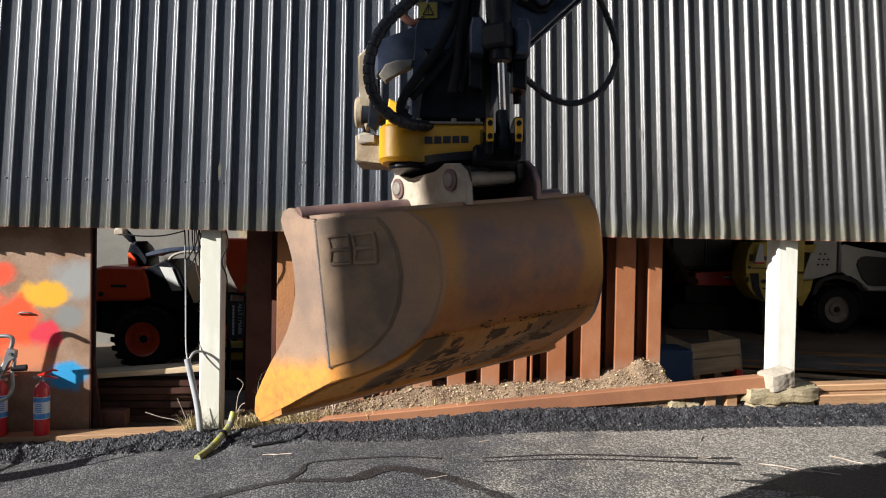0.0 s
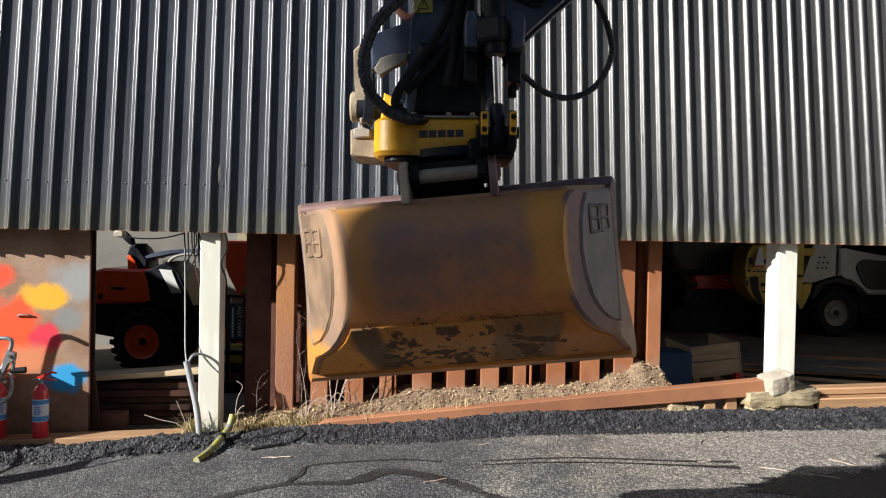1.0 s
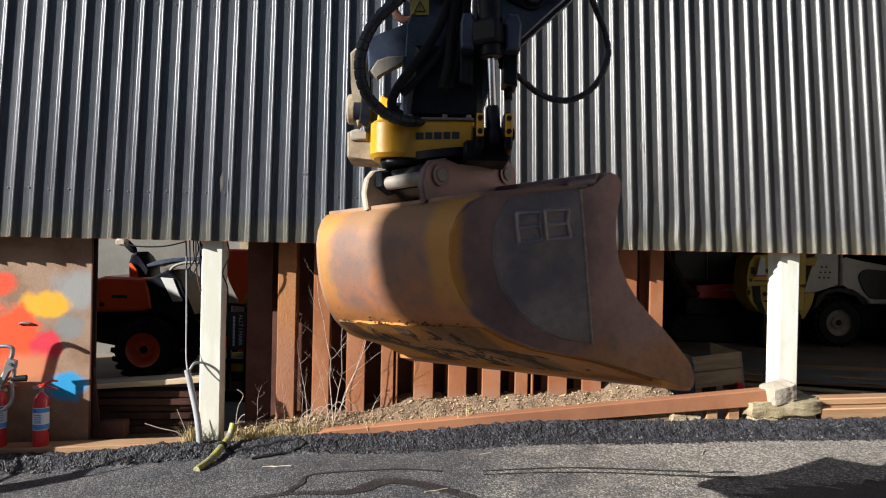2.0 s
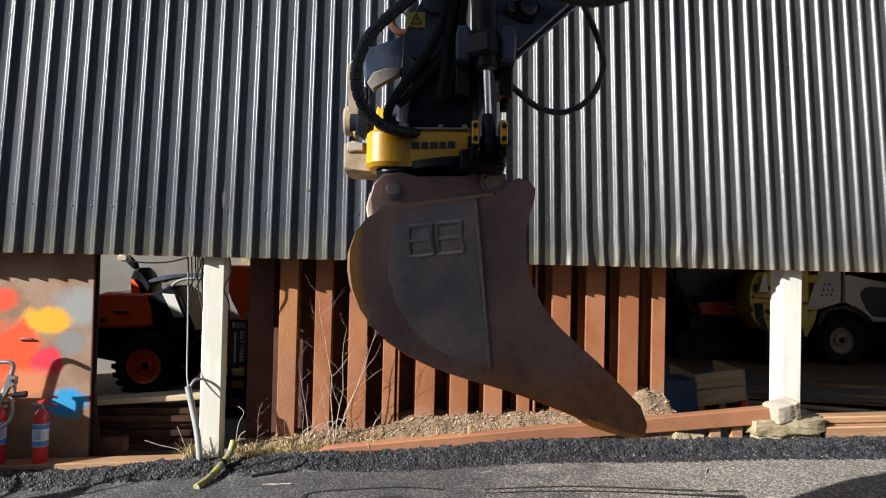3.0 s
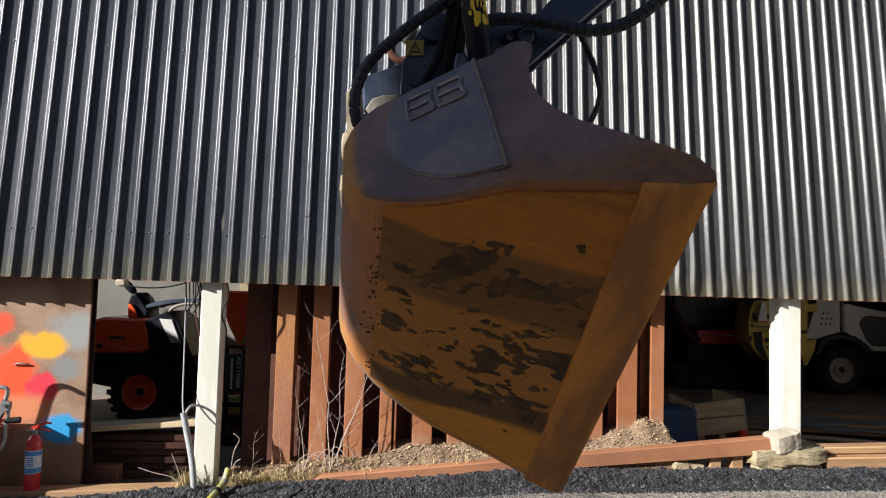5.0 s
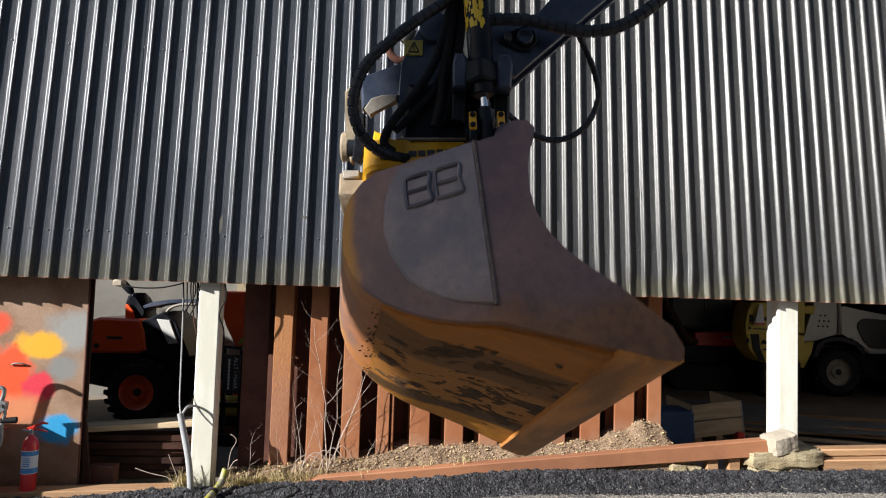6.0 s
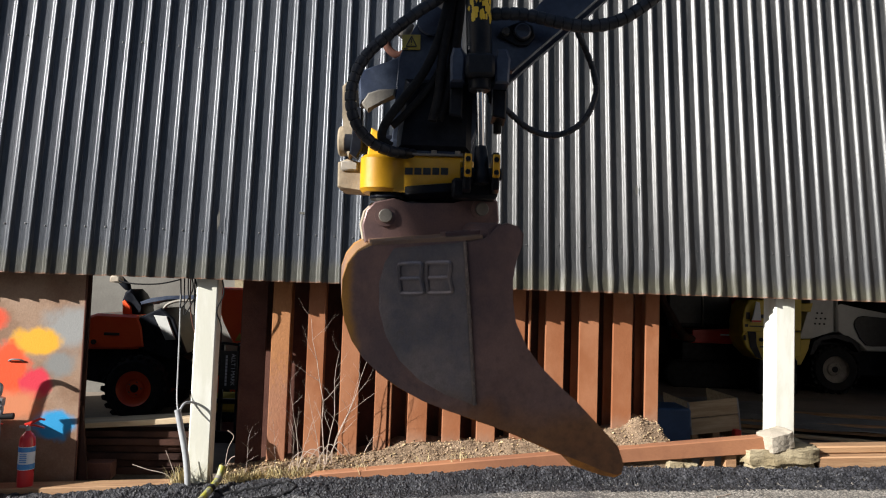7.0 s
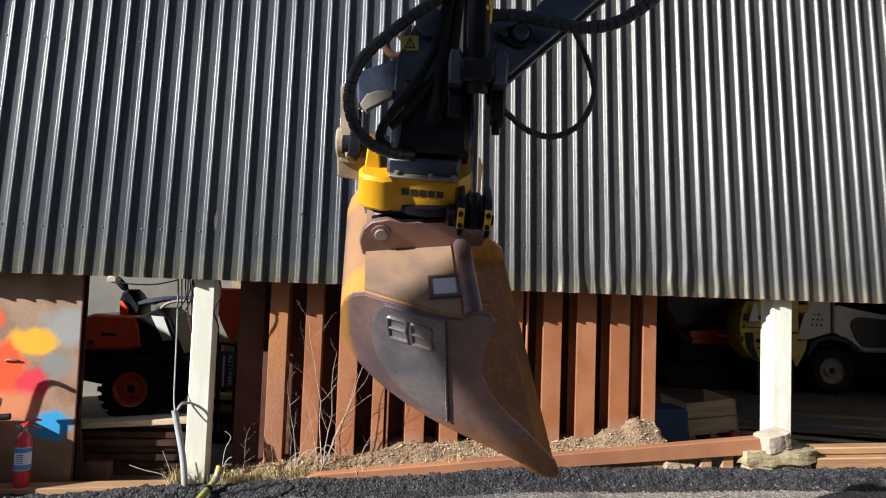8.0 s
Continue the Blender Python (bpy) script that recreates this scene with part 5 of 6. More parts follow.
# ---- unseen walls, added to shade the digger's arm and hold back sky ----
def build_yard():
    along = Vector((to_sun.y, -to_sun.x, 0)).normalized()
    edge = Vector((-0.45, 2.40, 0)) + Vector((to_sun.x, to_sun.y, 0)).normalized() * 10.5
    m = Matrix.Translation(edge) @ Matrix.Rotation(math.atan2(along.y, along.x), 4, "Z")
    # upper slab shades the arm; the gap below lets sun reach the ground
    bm = B()
    prism(bm, ((-1.85, -.3), (-1.7, -.3), (-1.7, 5.15), (0, 5.15), (0, 6.4), (.08, 6.9), (.5, 9.5), (-1.85, 9.5)), "y", -0.3, 0)
    solo("wall_yard", bm, M_YARD, "unseen wall added to shade the arm, open below", "wall", m, kind="structure")
    # further unseen walls, added to limit the sky light in the yard
    bm = B()
    box(bm, -30, 12, -8.4, -8, -0.3, 6.0)
    solo("wall_yard_back", bm, M_YARD, "unseen wall added behind the yard to hold back sky", "wall", kind="structure")
    bm = B()
    box(bm, 11.6, 12, -8, 7, -0.3, 7.5)
    solo("wall_yard_side", bm, M_YARD, "unseen wall added beside the yard to hold back sky", "wall", kind="structure")

    bm = B()
    box(bm, -30.4, -30, -8, 24, -0.3, 9)
    solo("wall_yard_far", bm, M_YARD, "unseen wall added along the far side of the yard", "wall", kind="structure")


# ---- digger's arm, tiltrotator, bucket ----
HUB = Vector((-0.051, 2.802, 2.243))
TILT_AXIS = Vector((math.cos(radians(4.47)), math.sin(radians(4.47)), -0.0096)).normalized()
TURN_AXIS = Vector((-0.102, -0.113, 1.0)).normalized()
MOUTH = (Vector((1, 0, 0)) - TURN_AXIS * TURN_AXIS.x).normalized()
SIDE = -TURN_AXIS.cross(MOUTH)
BUCKET_AXES = Matrix((SIDE, MOUTH, TURN_AXIS)).transposed().to_4x4()
OFFSET = Matrix.Translation(Vector((math.sin(radians(4.47)), -math.cos(radians(4.47)), 0)) * 0.02)
CLEVIS = Vector((0.134, 2.50, 2.115)) - HUB
TRUNNION = Vector((0.116, 2.50, 2.50)) - HUB


WIDE, FLARE_REAR, FLARE_FRONT = 0.597, 0.60, 0.350


def half(v):
    """Half the bucket's width: strongly flared behind the bend of the cheeks, less before it."""
    return WIDE + (FLARE_REAR if v < 0 else FLARE_FRONT) * v


# side plate: mouth direction, height
REAR = ((-0.285, -0.335), (-0.330, -0.355), (-0.368, -0.395), (-0.392, -0.45), (-0.400, -0.52), (-0.396, -0.59), (-0.376, -0.66), (-0.342, -0.72),
        (-0.295, -0.768), (-0.235, -0.815), (-0.16, -0.858), (-0.08, -0.889), (0.0, -0.915), (0.06, -0.938), (0.13, -0.968), (0.23, -1.015), (0.32, -1.055))
FRONT = ((0.365, -1.081), (0.404, -1.094), (0.422, -1.083), (0.429, -1.058), (0.415, -1.00), (0.364, -0.935), (0.305, -0.86), (0.25, -0.80), (0.20, -0.745), (0.162, -0.68), (0.138, -0.60),
         (0.129, -0.53), (0.134, -0.46), (0.150, -0.41), (0.172, -0.36), (0.178, -0.325), (0.162, -0.298), (0.133, -0.287), (0.105, -0.293), (0.082, -0.315), (0.06, -0.335))


def build_bucket():
    bk = thing("bucket", "worn rust-brown grading bucket with mud-stained floor", "digger bucket")
    t = 0.012
    # shell: rear curve and floor, wider towards the mouth
    line = [(0.06, -0.335), (0.0, -0.335)] + list(REAR) + [(0.36, -1.073)]
    bm = B()
    outer, inner = [], []
    for i, (v, w) in enumerate(line):
        a, b = line[max(i - 1, 0)], line[min(i + 1, len(line) - 1)]
        d = Vector((b[0] - a[0], b[1] - a[1])).normalized()
        nrm = Vector((-d.y, d.x))
        if nrm.dot(Vector((-0.05 - v, -0.65 - w))) < 0:
            nrm = -nrm
        nx = 14
        h = half(v) - 0.004
        outer.append([bm.verts.new((-h + 2 * h * k / nx, v, w + 0.0025 * noise.noise(Vector((k * .7, i * .9, 0))))) for k in range(nx + 1)])
        q = Vector((v, w)) + nrm * t
        inner.append([bm.verts.new((-h + 2 * h * k / nx, q.x, q.y)) for k in range(nx + 1)])
    for rows, flip in ((outer, False), (inner, True)):
        for a, b in zip(rows, rows[1:]):
            for k in range(len(a) - 1):
                f = (a[k], a[k + 1], b[k + 1], b[k])
                bm.faces.new(f[::-1] if flip else f)
    for k in range(len(outer[0]) - 1):
        bm.faces.new((outer[0][k], outer[0][k + 1], inner[0][k + 1], inner[0][k]))
        bm.faces.new((outer[-1][k], outer[-1][k + 1], inner[-1][k + 1], inner[-1][k]))
    part("shell", bm, M_BUCKET, bk, "brown curved back with ochre mud stains and a sun-tinted end")
    # floor wear plate
    bm = B()
    pts = [(-0.295, -0.768), (-0.235, -0.815), (-0.16, -0.858), (-0.08, -0.889), (0.0, -0.915), (0.06, -0.938), (0.13, -0.968), (0.23, -1.015), (0.29, -1.042)]
    rows = []
    for v, w in pts:
        h = half(v) - 0.022
        rows.append([bm.verts.new((-h + 2 * h * k / 24, v - 0.004 + .004 * noise.noise(Vector((k, v * 20, 1))), w - 0.006 + .010 * noise.noise(Vector((k * .8, v * 14, 3))))) for k in range(25)])
    for a, b in zip(rows, rows[1:]):
        for k in range(24):
            bm.faces.new((a[k], a[k + 1], b[k + 1], b[k]))
    r = bmesh.ops.extrude_face_region(bm, geom=bm.faces[:])
    for v in r["geom"]:
        if isinstance(v, bmesh.types.BMVert):
            v.co += Vector((0, 0.006, 0.016))
    part("floor_plate", bm, M_BMUD, bk, "scoured floor caked with mud")
    # mud caked on the floor in ragged bands, and crumbs along the ridge behind it
    def floor_w(v):
        for (v0, w0), (v1, w1) in zip(pts, pts[1:]):
            if v <= v1:
                break
        return w0 + (w1 - w0) * (v - v0) / (v1 - v0)
    bm = B()
    for x0, x1, peak in ((0.04, 0.44, 0.018), (-0.44, -0.22, 0.012), (-0.22, 0.06, 0.007)):
        nx, nv = int((x1 - x0) / 0.007), 80
        grid = []
        for j in range(nv + 1):
            v = -0.28 + 0.55 * j / nv
            row = []
            for i in range(nx + 1):
                x = x0 + (x1 - x0) * i / nx
                q = Vector((x * 9, v * 6, x0))
                h = 0.55 * noise.noise(q) + 0.4 * noise.noise(q * 3.1) + 0.3 * noise.noise(q * 8) - abs((x - (x0 + x1) / 2) / (x1 - x0)) * 0.9 + 0.10
                row.append((h, Vector((x * half(v) / 0.62, v, floor_w(v) - 0.008 - peak * max(-.5, h)))))
            grid.append(row)
        made = {}
        for j in range(nv):
            for i in range(nx):
                cell = ((j, i), (j, i + 1), (j + 1, i + 1), (j + 1, i))
                if max(grid[a][b][0] for a, b in cell) < 0:
                    continue
                for ab in cell:
                    if ab not in made:
                        made[ab] = bm.verts.new(grid[ab[0]][ab[1]][1])
                bm.faces.new([made[ab] for ab in cell])
    part("mud_crust", bm, M_CRUST, bk, "dark mud caked on the floor")["kind"] = "stuff"
    bm = B()
    for _ in range(260):
        x = rnd.uniform(-.36, .36)
        if noise.noise(Vector((x * 6, 1, 4))) + rnd.uniform(-.5, .5) < 0:
            continue
        v = rnd.gauss(-.285, .022)
        w = -0.775 - (v + .285) * 0.72
        lump(bm, Vector((x, v, w - .006)), rnd.uniform(.003, .009), .5)
    part("ridge_crumbs", bm, M_CRUST, bk, smooth=False)["kind"] = "stuff"
    # cutting edge
    bm = B()
    rows = []
    for v, w0, w1 in ((0.275, -1.058, -1.028), (0.36, -1.091, -1.062), (0.40, -1.098, -1.074), (0.424, -1.090, -1.078)):
        h = half(v) + (0.0125 if v < 0.41 else 0.004)
        rows.append(([bm.verts.new((-h + 2 * h * k / 16, v, w0 + 0.003 * noise.noise(Vector((k, v * 9, 0))))) for k in range(17)],
                     [bm.verts.new((-h + 2 * h * k / 16, v, w1)) for k in range(17)]))
    for (a0, a1), (b0, b1) in zip(rows, rows[1:]):
        for k in range(16):
            bm.faces.new((a0[k], a0[k + 1], b0[k + 1], b0[k]))
            bm.faces.new((a1[k + 1], a1[k], b1[k], b1[k + 1]))
        for k in (0, 16):
            bm.faces.new((a0[k], b0[k], b1[k], a1[k]))
    for lo, hi in (rows[0], rows[-1]):
        for k in range(16):
            bm.faces.new((lo[k], lo[k + 1], hi[k + 1], hi[k]))
    part("cutting_edge", bm, M_EDGE, bk, "rusty ochre cutting edge")
    # cheeks, bent along an upright line
    rim = list(REAR) + list(FRONT) + [(0.0, -0.335)]
    bend = REAR.index((0.0, -0.915))
    for s in (1, -1):
        bm = B()
        a = [bm.verts.new((s * (half(v) - 0.004), v, w)) for v, w in rim]
        b = [bm.verts.new((s * (half(v) + 0.014), v, w)) for v, w in rim]
        for i in range(len(rim)):
            j = (i + 1) % len(rim)
            bm.faces.new((a[i], a[j], b[j], b[i]))
        outer_faces = []
        for ring in (a, b):
            for idx in (list(range(bend + 1)) + [len(rim) - 1], list(range(bend, len(rim)))):
                f = bm.faces.new([ring[i] for i in idx])
                if ring is b:
                    outer_faces.append(f)
        edges = [e for e in {e for f in outer_faces for e in f.edges} if not (e.verts[0] in (b[bend], b[-1]) and e.verts[1] in (b[bend], b[-1]))]
        bmesh.ops.bevel(bm, geom=edges, offset=0.004, segments=2, affect="EDGES")
        bmesh.ops.triangulate(bm, faces=[f for f in bm.faces if len(f.verts) > 6])
        # +x side takes the shaded colours, -x side the sunlit ones
        part("cheek", bm, M_CHEEK if s > 0 else M_CHEEK_LIT, bk, "shade-toned worn side plate with a concave front edge" if s > 0 else "sun-toned dusty side plate with ochre mud at its tip")
        # welded-on stiffening panel
        pan = [(-0.004, -0.338), (-0.006, -0.862), (-0.09, -0.832), (-0.165, -0.788), (-0.225, -0.722), (-0.262, -0.64), (-0.278, -0.55), (-0.270, -0.46), (-0.248, -0.395), (-0.215, -0.348)]
        bm = B()
        a = [bm.verts.new((s * (half(v) + 0.0145), v, w)) for v, w in pan]
        b = [bm.verts.new((s * (half(v) + 0.024), v, w)) for v, w in pan]
        for i in range(len(pan)):
            j = (i + 1) % len(pan)
            bm.faces.new((a[i], a[j], b[j], b[i]))
        bm.faces.new(a)
        fb = bm.faces.new(b)
        bmesh.ops.bevel(bm, geom=list(fb.edges), offset=0.005, segments=2, affect="EDGES")
        bmesh.ops.triangulate(bm, faces=[f for f in bm.faces if len(f.verts) > 6])
        panel = part("side_panel", bm, M_BPANEL if s > 0 else M_BPANEL_LIT, bk, "scuffed stiffening panel, sky's blue in its colour" if s > 0 else "sun-toned dusty stiffening panel")
        bm = B()
        path = smooth_path([(s * (half(v) + 0.020), v, w) for v, w in ((-0.001, -0.338), (-0.002, -0.6), (-0.003, -0.862))], 24)
        tube(bm, path, [0.006 + 0.0025 * noise.noise(p * 60) for p in path], 6)
        part("weld", bm, M_WELD, panel)
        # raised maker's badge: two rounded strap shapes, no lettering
        for v0 in (-0.205, -0.120):
            z0, z1, c = -0.497, -0.400, 0.010
            v1 = v0 + 0.072
            loop = ((v0 + c, z1), (v1 - c, z1), (v1, z1 - c), (v1 - .006, (z0 + z1) / 2), (v1, z0 + c), (v1 - c, z0), (v0 + c, z0), (v0, z0 + c), (v0, z1 - c), (v0 + c, z1))
            bm = B()
            tube(bm, smooth_path([(s * (half(v) + 0.0255), v, w) for v, w in loop], 4), 0.0075, 6)
            tube(bm, [(s * (half(v) + 0.0255), v, w) for v, w in ((v0 + .004, (z0 + z1) / 2), ((v0 + v1) / 2, (z0 + z1) / 2), (v1 - .006, (z0 + z1) / 2))], 0.007, 6)
            part("badge_strap", bm, M_BPANEL if s > 0 else M_BPANEL_LIT, panel, "raised rounded strap of a badge")
    # top plate, lip bar, hinge plates and pins
    bm = B()
    rows = []
    for v in (-.285, 0.0, .06):
        h = half(v) - .01
        rows.append([bm.verts.new(p) for p in ((-h, v, -.337), (h, v, -.337), (h, v, -.322), (-h, v, -.322))])
    for p, q in zip(rows, rows[1:]):
        for k in range(4):
            bm.faces.new((p[k], p[(k + 1) % 4], q[(k + 1) % 4], q[k]))
    bm.faces.new(rows[0])
    bm.faces.new(rows[-1])
    part("top_plate", bm, M_CHEEK_LIT, bk, "sun-toned dusty top plate")
    bm = B()
    cyl(bm, (-half(.1), .105, -.322), (half(.1), .105, -.322), .036, n=20)
    part("lip_bar", bm, M_CHEEK, bk, "round stiffening bar along the top lip")
    bm = B()
    prism(bm, ((.40, -.03), (.50, -.03), (.50, .06), (.40, .06)), "z", -.320, -.312, 0.002)
    part("type_plate", bm, M_PLATE, bk, "bare square alloy plate, sheen put into its colour")
    bm = B()
    for q in (((.385, -.045), (.515, -.045), (.515, -.03), (.385, -.03)), ((.385, .06), (.515, .06), (.515, .075), (.385, .075)),
              ((.385, -.03), (.40, -.03), (.40, .06), (.385, .06)), ((.50, -.03), (.515, -.03), (.515, .06), (.50, .06))):
        prism(bm, q, "z", -.321, -.308)
    part("plate_frame", bm, M_CHEEK, bk)
    plate = ((-.30, -.335), (-.305, -.27), (-.285, -.215), (-.25, -.185), (-.18, -.177), (-.12, -.205), (.05, -.215), (.11, -.19), (.18, -.185), (.215, -.215), (.215, -.29), (.19, -.335))
    for s in (1, -1):
        bm = B()
        prism(bm, plate, "x", s * .145, s * .175, 0.005)
        pl = part("hinge_plate", bm, M_DUST if s < 0 else M_CHEEK, bk, "dusty hinge plate" if s < 0 else "")
        for v in (-.216, .15):
            bm = B()
            lathe(bm, ((.040, s * .175), (.040, s * .183), (.026, s * .184), (.024, s * .178)), origin=(0, v, -.24), axis="x", n=20)
            part("pin_boss", bm, M_CHEEK, pl)
    for v in (-.216, .15):
        bm = B()
        cyl(bm, (-.19, v, -.24), (.19, v, -.24), .026, n=18, bevel=0.003)
        part("pin", bm, M_STICK, bk, "dusty grey hinge pin")
    return bk


def build_hitch():
    """Turntable and quick hitch that carries the bucket's pins."""
    h = thing("quick_hitch", "black quick hitch gripping the bucket's pins", "hitch")
    bm = B()
    lathe(bm, ((.12, -.13), (.19, -.135), (.195, -.165), (.17, -.185), (.15, -.19), (.1, -.2)), n=36)
    part("turntable", bm, M_BLACK, h)
    bm = B()
    prism(bm, ((-.20, -.19), (.15, -.185), (.17, -.225), (.10, -.30), (-.14, -.305), (-.20, -.27)), "x", -.125, .125, 0.008)
    part("body", bm, M_BLACK, h)
    for s in (-1, 1):
        bm = B()
        prism(bm, ((-.25, -.195), (-.17, -.185), (-.15, -.27), (-.20, -.285), (-.255, -.25)), "x", s * .125 - .02, s * .125 + .018, 0.004)
        part("hook", bm, M_BLACK, h)
        bm = B()
        box(bm, s * .085 - .022, s * .085 + .022, .11, .2, -.275, -.19, 0.006)
        part("lock_claw", bm, M_STICK, h)
    return h


def build_tiltrotator():
    """Yellow swinging frame; its origin lies on the tilt axis."""
    t = thing("tiltrotator", "yellow tiltrotator frame with black clevises", "tiltrotator")
    c = HUB
    ring = ((-.325, 2.72), (-.318, 2.655), (-.290, 2.625), (-.225, 2.608), (-.185, 2.625), (-.165, 2.648), (-.14, 2.645), (.06, 2.632), (.085, 2.65), (.11, 2.72),
            (.17, 2.86), (.16, 2.95), (.08, 2.985), (-.05, 2.965), (-.2, 2.965), (-.26, 2.93))
    bm = B()
    prism(bm, [(x - c.x, y - c.y) for x, y in ring], "z", 2.058 - c.z, 2.200 - c.z, 0.014)
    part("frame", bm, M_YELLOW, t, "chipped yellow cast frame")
    bm = B()
    prism(bm, [((x - c.x) * .86, (y - c.y) * .86) for x, y in ring], "z", 2.035 - c.z, 2.061 - c.z, 0.006)
    part("lower_rim", bm, M_BLACK, t, "grimy black lower rim")
    bm = B()
    box(bm, -.16, .12, -.145, .12, -.044, .03, 0.012)
    lathe(bm, ((.13, -.045), (.13, .0), (.1, .02)), n=24)
    part("gear_housing", bm, M_BLUEBLK, t)
    bm = B()
    box(bm, -.20 - c.x, .07 - c.x, 2.63 - c.y, 2.70 - c.y, 2.2005 - c.z, 2.209 - c.z, 0.002)
    part("top_gasket", bm, M_STICK, t, "dusty grey gasket plate")
    for x in (-.17, -.04, .05):
        bm = B()
        cyl(bm, (x - c.x, 2.645 - c.y, 2.209 - c.z), (x - c.x, 2.645 - c.y, 2.222 - c.z), .011, n=6)
        part("bolt", bm, M_STICK, t)
    # maker's name on the frame, as plain bars
    for k, (x0, x1) in enumerate(((-.148, -.118), (-.112, -.085), (-.079, -.050), (-.044, -.018), (-.012, .016))):
        bm = B()
        z0 = 2.127 + 0.0006 * k
        y = 2.6435 - (x0 + .14) * 0.065
        prism(bm, ((x0 - c.x, z0 - c.z), (x1 - c.x, z0 - c.z), (x1 - c.x, z0 + .026 - c.z), (x0 - c.x, z0 + .026 - c.z)), "y", y - .0025 - c.y, y + .01 - c.y)
        part("name_bar", bm, M_SIGNK, t)
    # near clevis for the tilt ram
    for x0, x1 in ((.070, .098), (.170, .198)):
        bm = B()
        prism(bm, ((2.455, 2.075), (2.47, 2.055), (2.53, 2.05), (2.66, 2.06), (2.66, 2.18), (2.54, 2.19), (2.48, 2.19), (2.455, 2.165)), "x", 0, x1 - x0, 0.006)
        bm.transform(Matrix.Translation((x0 - c.x, -c.y, -c.z)))
        cl = part("clevis_lug", bm, M_BLACK, t, "worn black clevis lug")
        bm = B()
        box(bm, x0 + .001 - c.x, x1 - .001 - c.x, 2.446 - c.y, 2.457 - c.y, 2.095 - c.z, 2.178 - c.z, 0.004)
        part("lug_cap", bm, M_YELLOW, cl, "chipped yellow cap strip")
        for z in (2.112, 2.158):
            bm = B()
            cyl(bm, ((x0 + x1) / 2 - c.x, 2.438 - c.y, z - c.z), ((x0 + x1) / 2 - c.x, 2.448 - c.y, z - c.z), .010, n=6)
            part("cap_bolt", bm, M_BLACK, cl)
    bm = B()
    cyl(bm, (.06 - c.x, 2.50 - c.y, 2.115 - c.z), (.208 - c.x, 2.50 - c.y, 2.115 - c.z), .022, n=16, bevel=.003)
    part("clevis_pin", bm, M_BLACK, t)
    bm = B()
    box(bm, .03 - c.x, .20 - c.x, 2.56 - c.y, 2.75 - c.y, 2.035 - c.z, 2.11 - c.z, 0.012)
    part("clevis_base", bm, M_BLACK, t)
    # far lug, catching the sun
    bm = B()
    prism(bm, ((-.432, 2.100), (-.415, 2.090), (-.30, 2.085), (-.22, 2.075), (-.21, 2.10), (-.27, 2.15), (-.29, 2.19), (-.33, 2.20), (-.40, 2.215), (-.434, 2.20)), "y", 0, .16, 0.008)
    bm.transform(Matrix.Translation((-c.x, 2.84 - c.y, -c.z)))
    fl = part("far_lug", bm, M_CREAM, t, "dusty cream steel lug")
    bm = B()
    box(bm, -.42 - c.x, -.35 - c.x, 2.825 - c.y, 2.845 - c.y, 2.165 - c.z, 2.205 - c.z, 0.006)
    part("lug_cap", bm, M_STICK, fl)
    bm = B()
    prism(bm, ((-.305, 2.19), (-.24, 2.19), (-.25, 2.30), (-.29, 2.32)), "y", 2.72 - c.y, 2.78 - c.y, .006)
    bm.transform(Matrix.Translation((-c.x, 0, -c.z)))
    part("upright", bm, M_YELLOW, t)
    return t


def ribbed_hose(bm, pts, r, pitch=0.034, steps=14):
    """A hose in a spiral guard: flat turns with narrow grooves between them."""
    path = smooth_path(pts, steps)
    runs = [0.0]
    for a, b in zip(path, path[1:]):
        runs.append(runs[-1] + (b - a).length)
    marks = []
    for k in range(int(runs[-1] / pitch)):
        for u, g in ((0.0, 1.0), (0.4, 1.02), (0.82, 1.0), (0.85, 0.84), (0.97, 0.84)):
            marks.append(((k + u) * pitch, g))
    marks.append((runs[-1], 1.0))
    out, rs, n = [], [], 0
    for at, g in marks:
        while n < len(runs) - 2 and runs[n + 1] < at:
            n += 1
        out.append(path[n].lerp(path[n + 1], min(1.0, (at - runs[n]) / max(1e-6, runs[n + 1] - runs[n]))))
        rs.append(r * g)
    tube(bm, out, rs, 12)


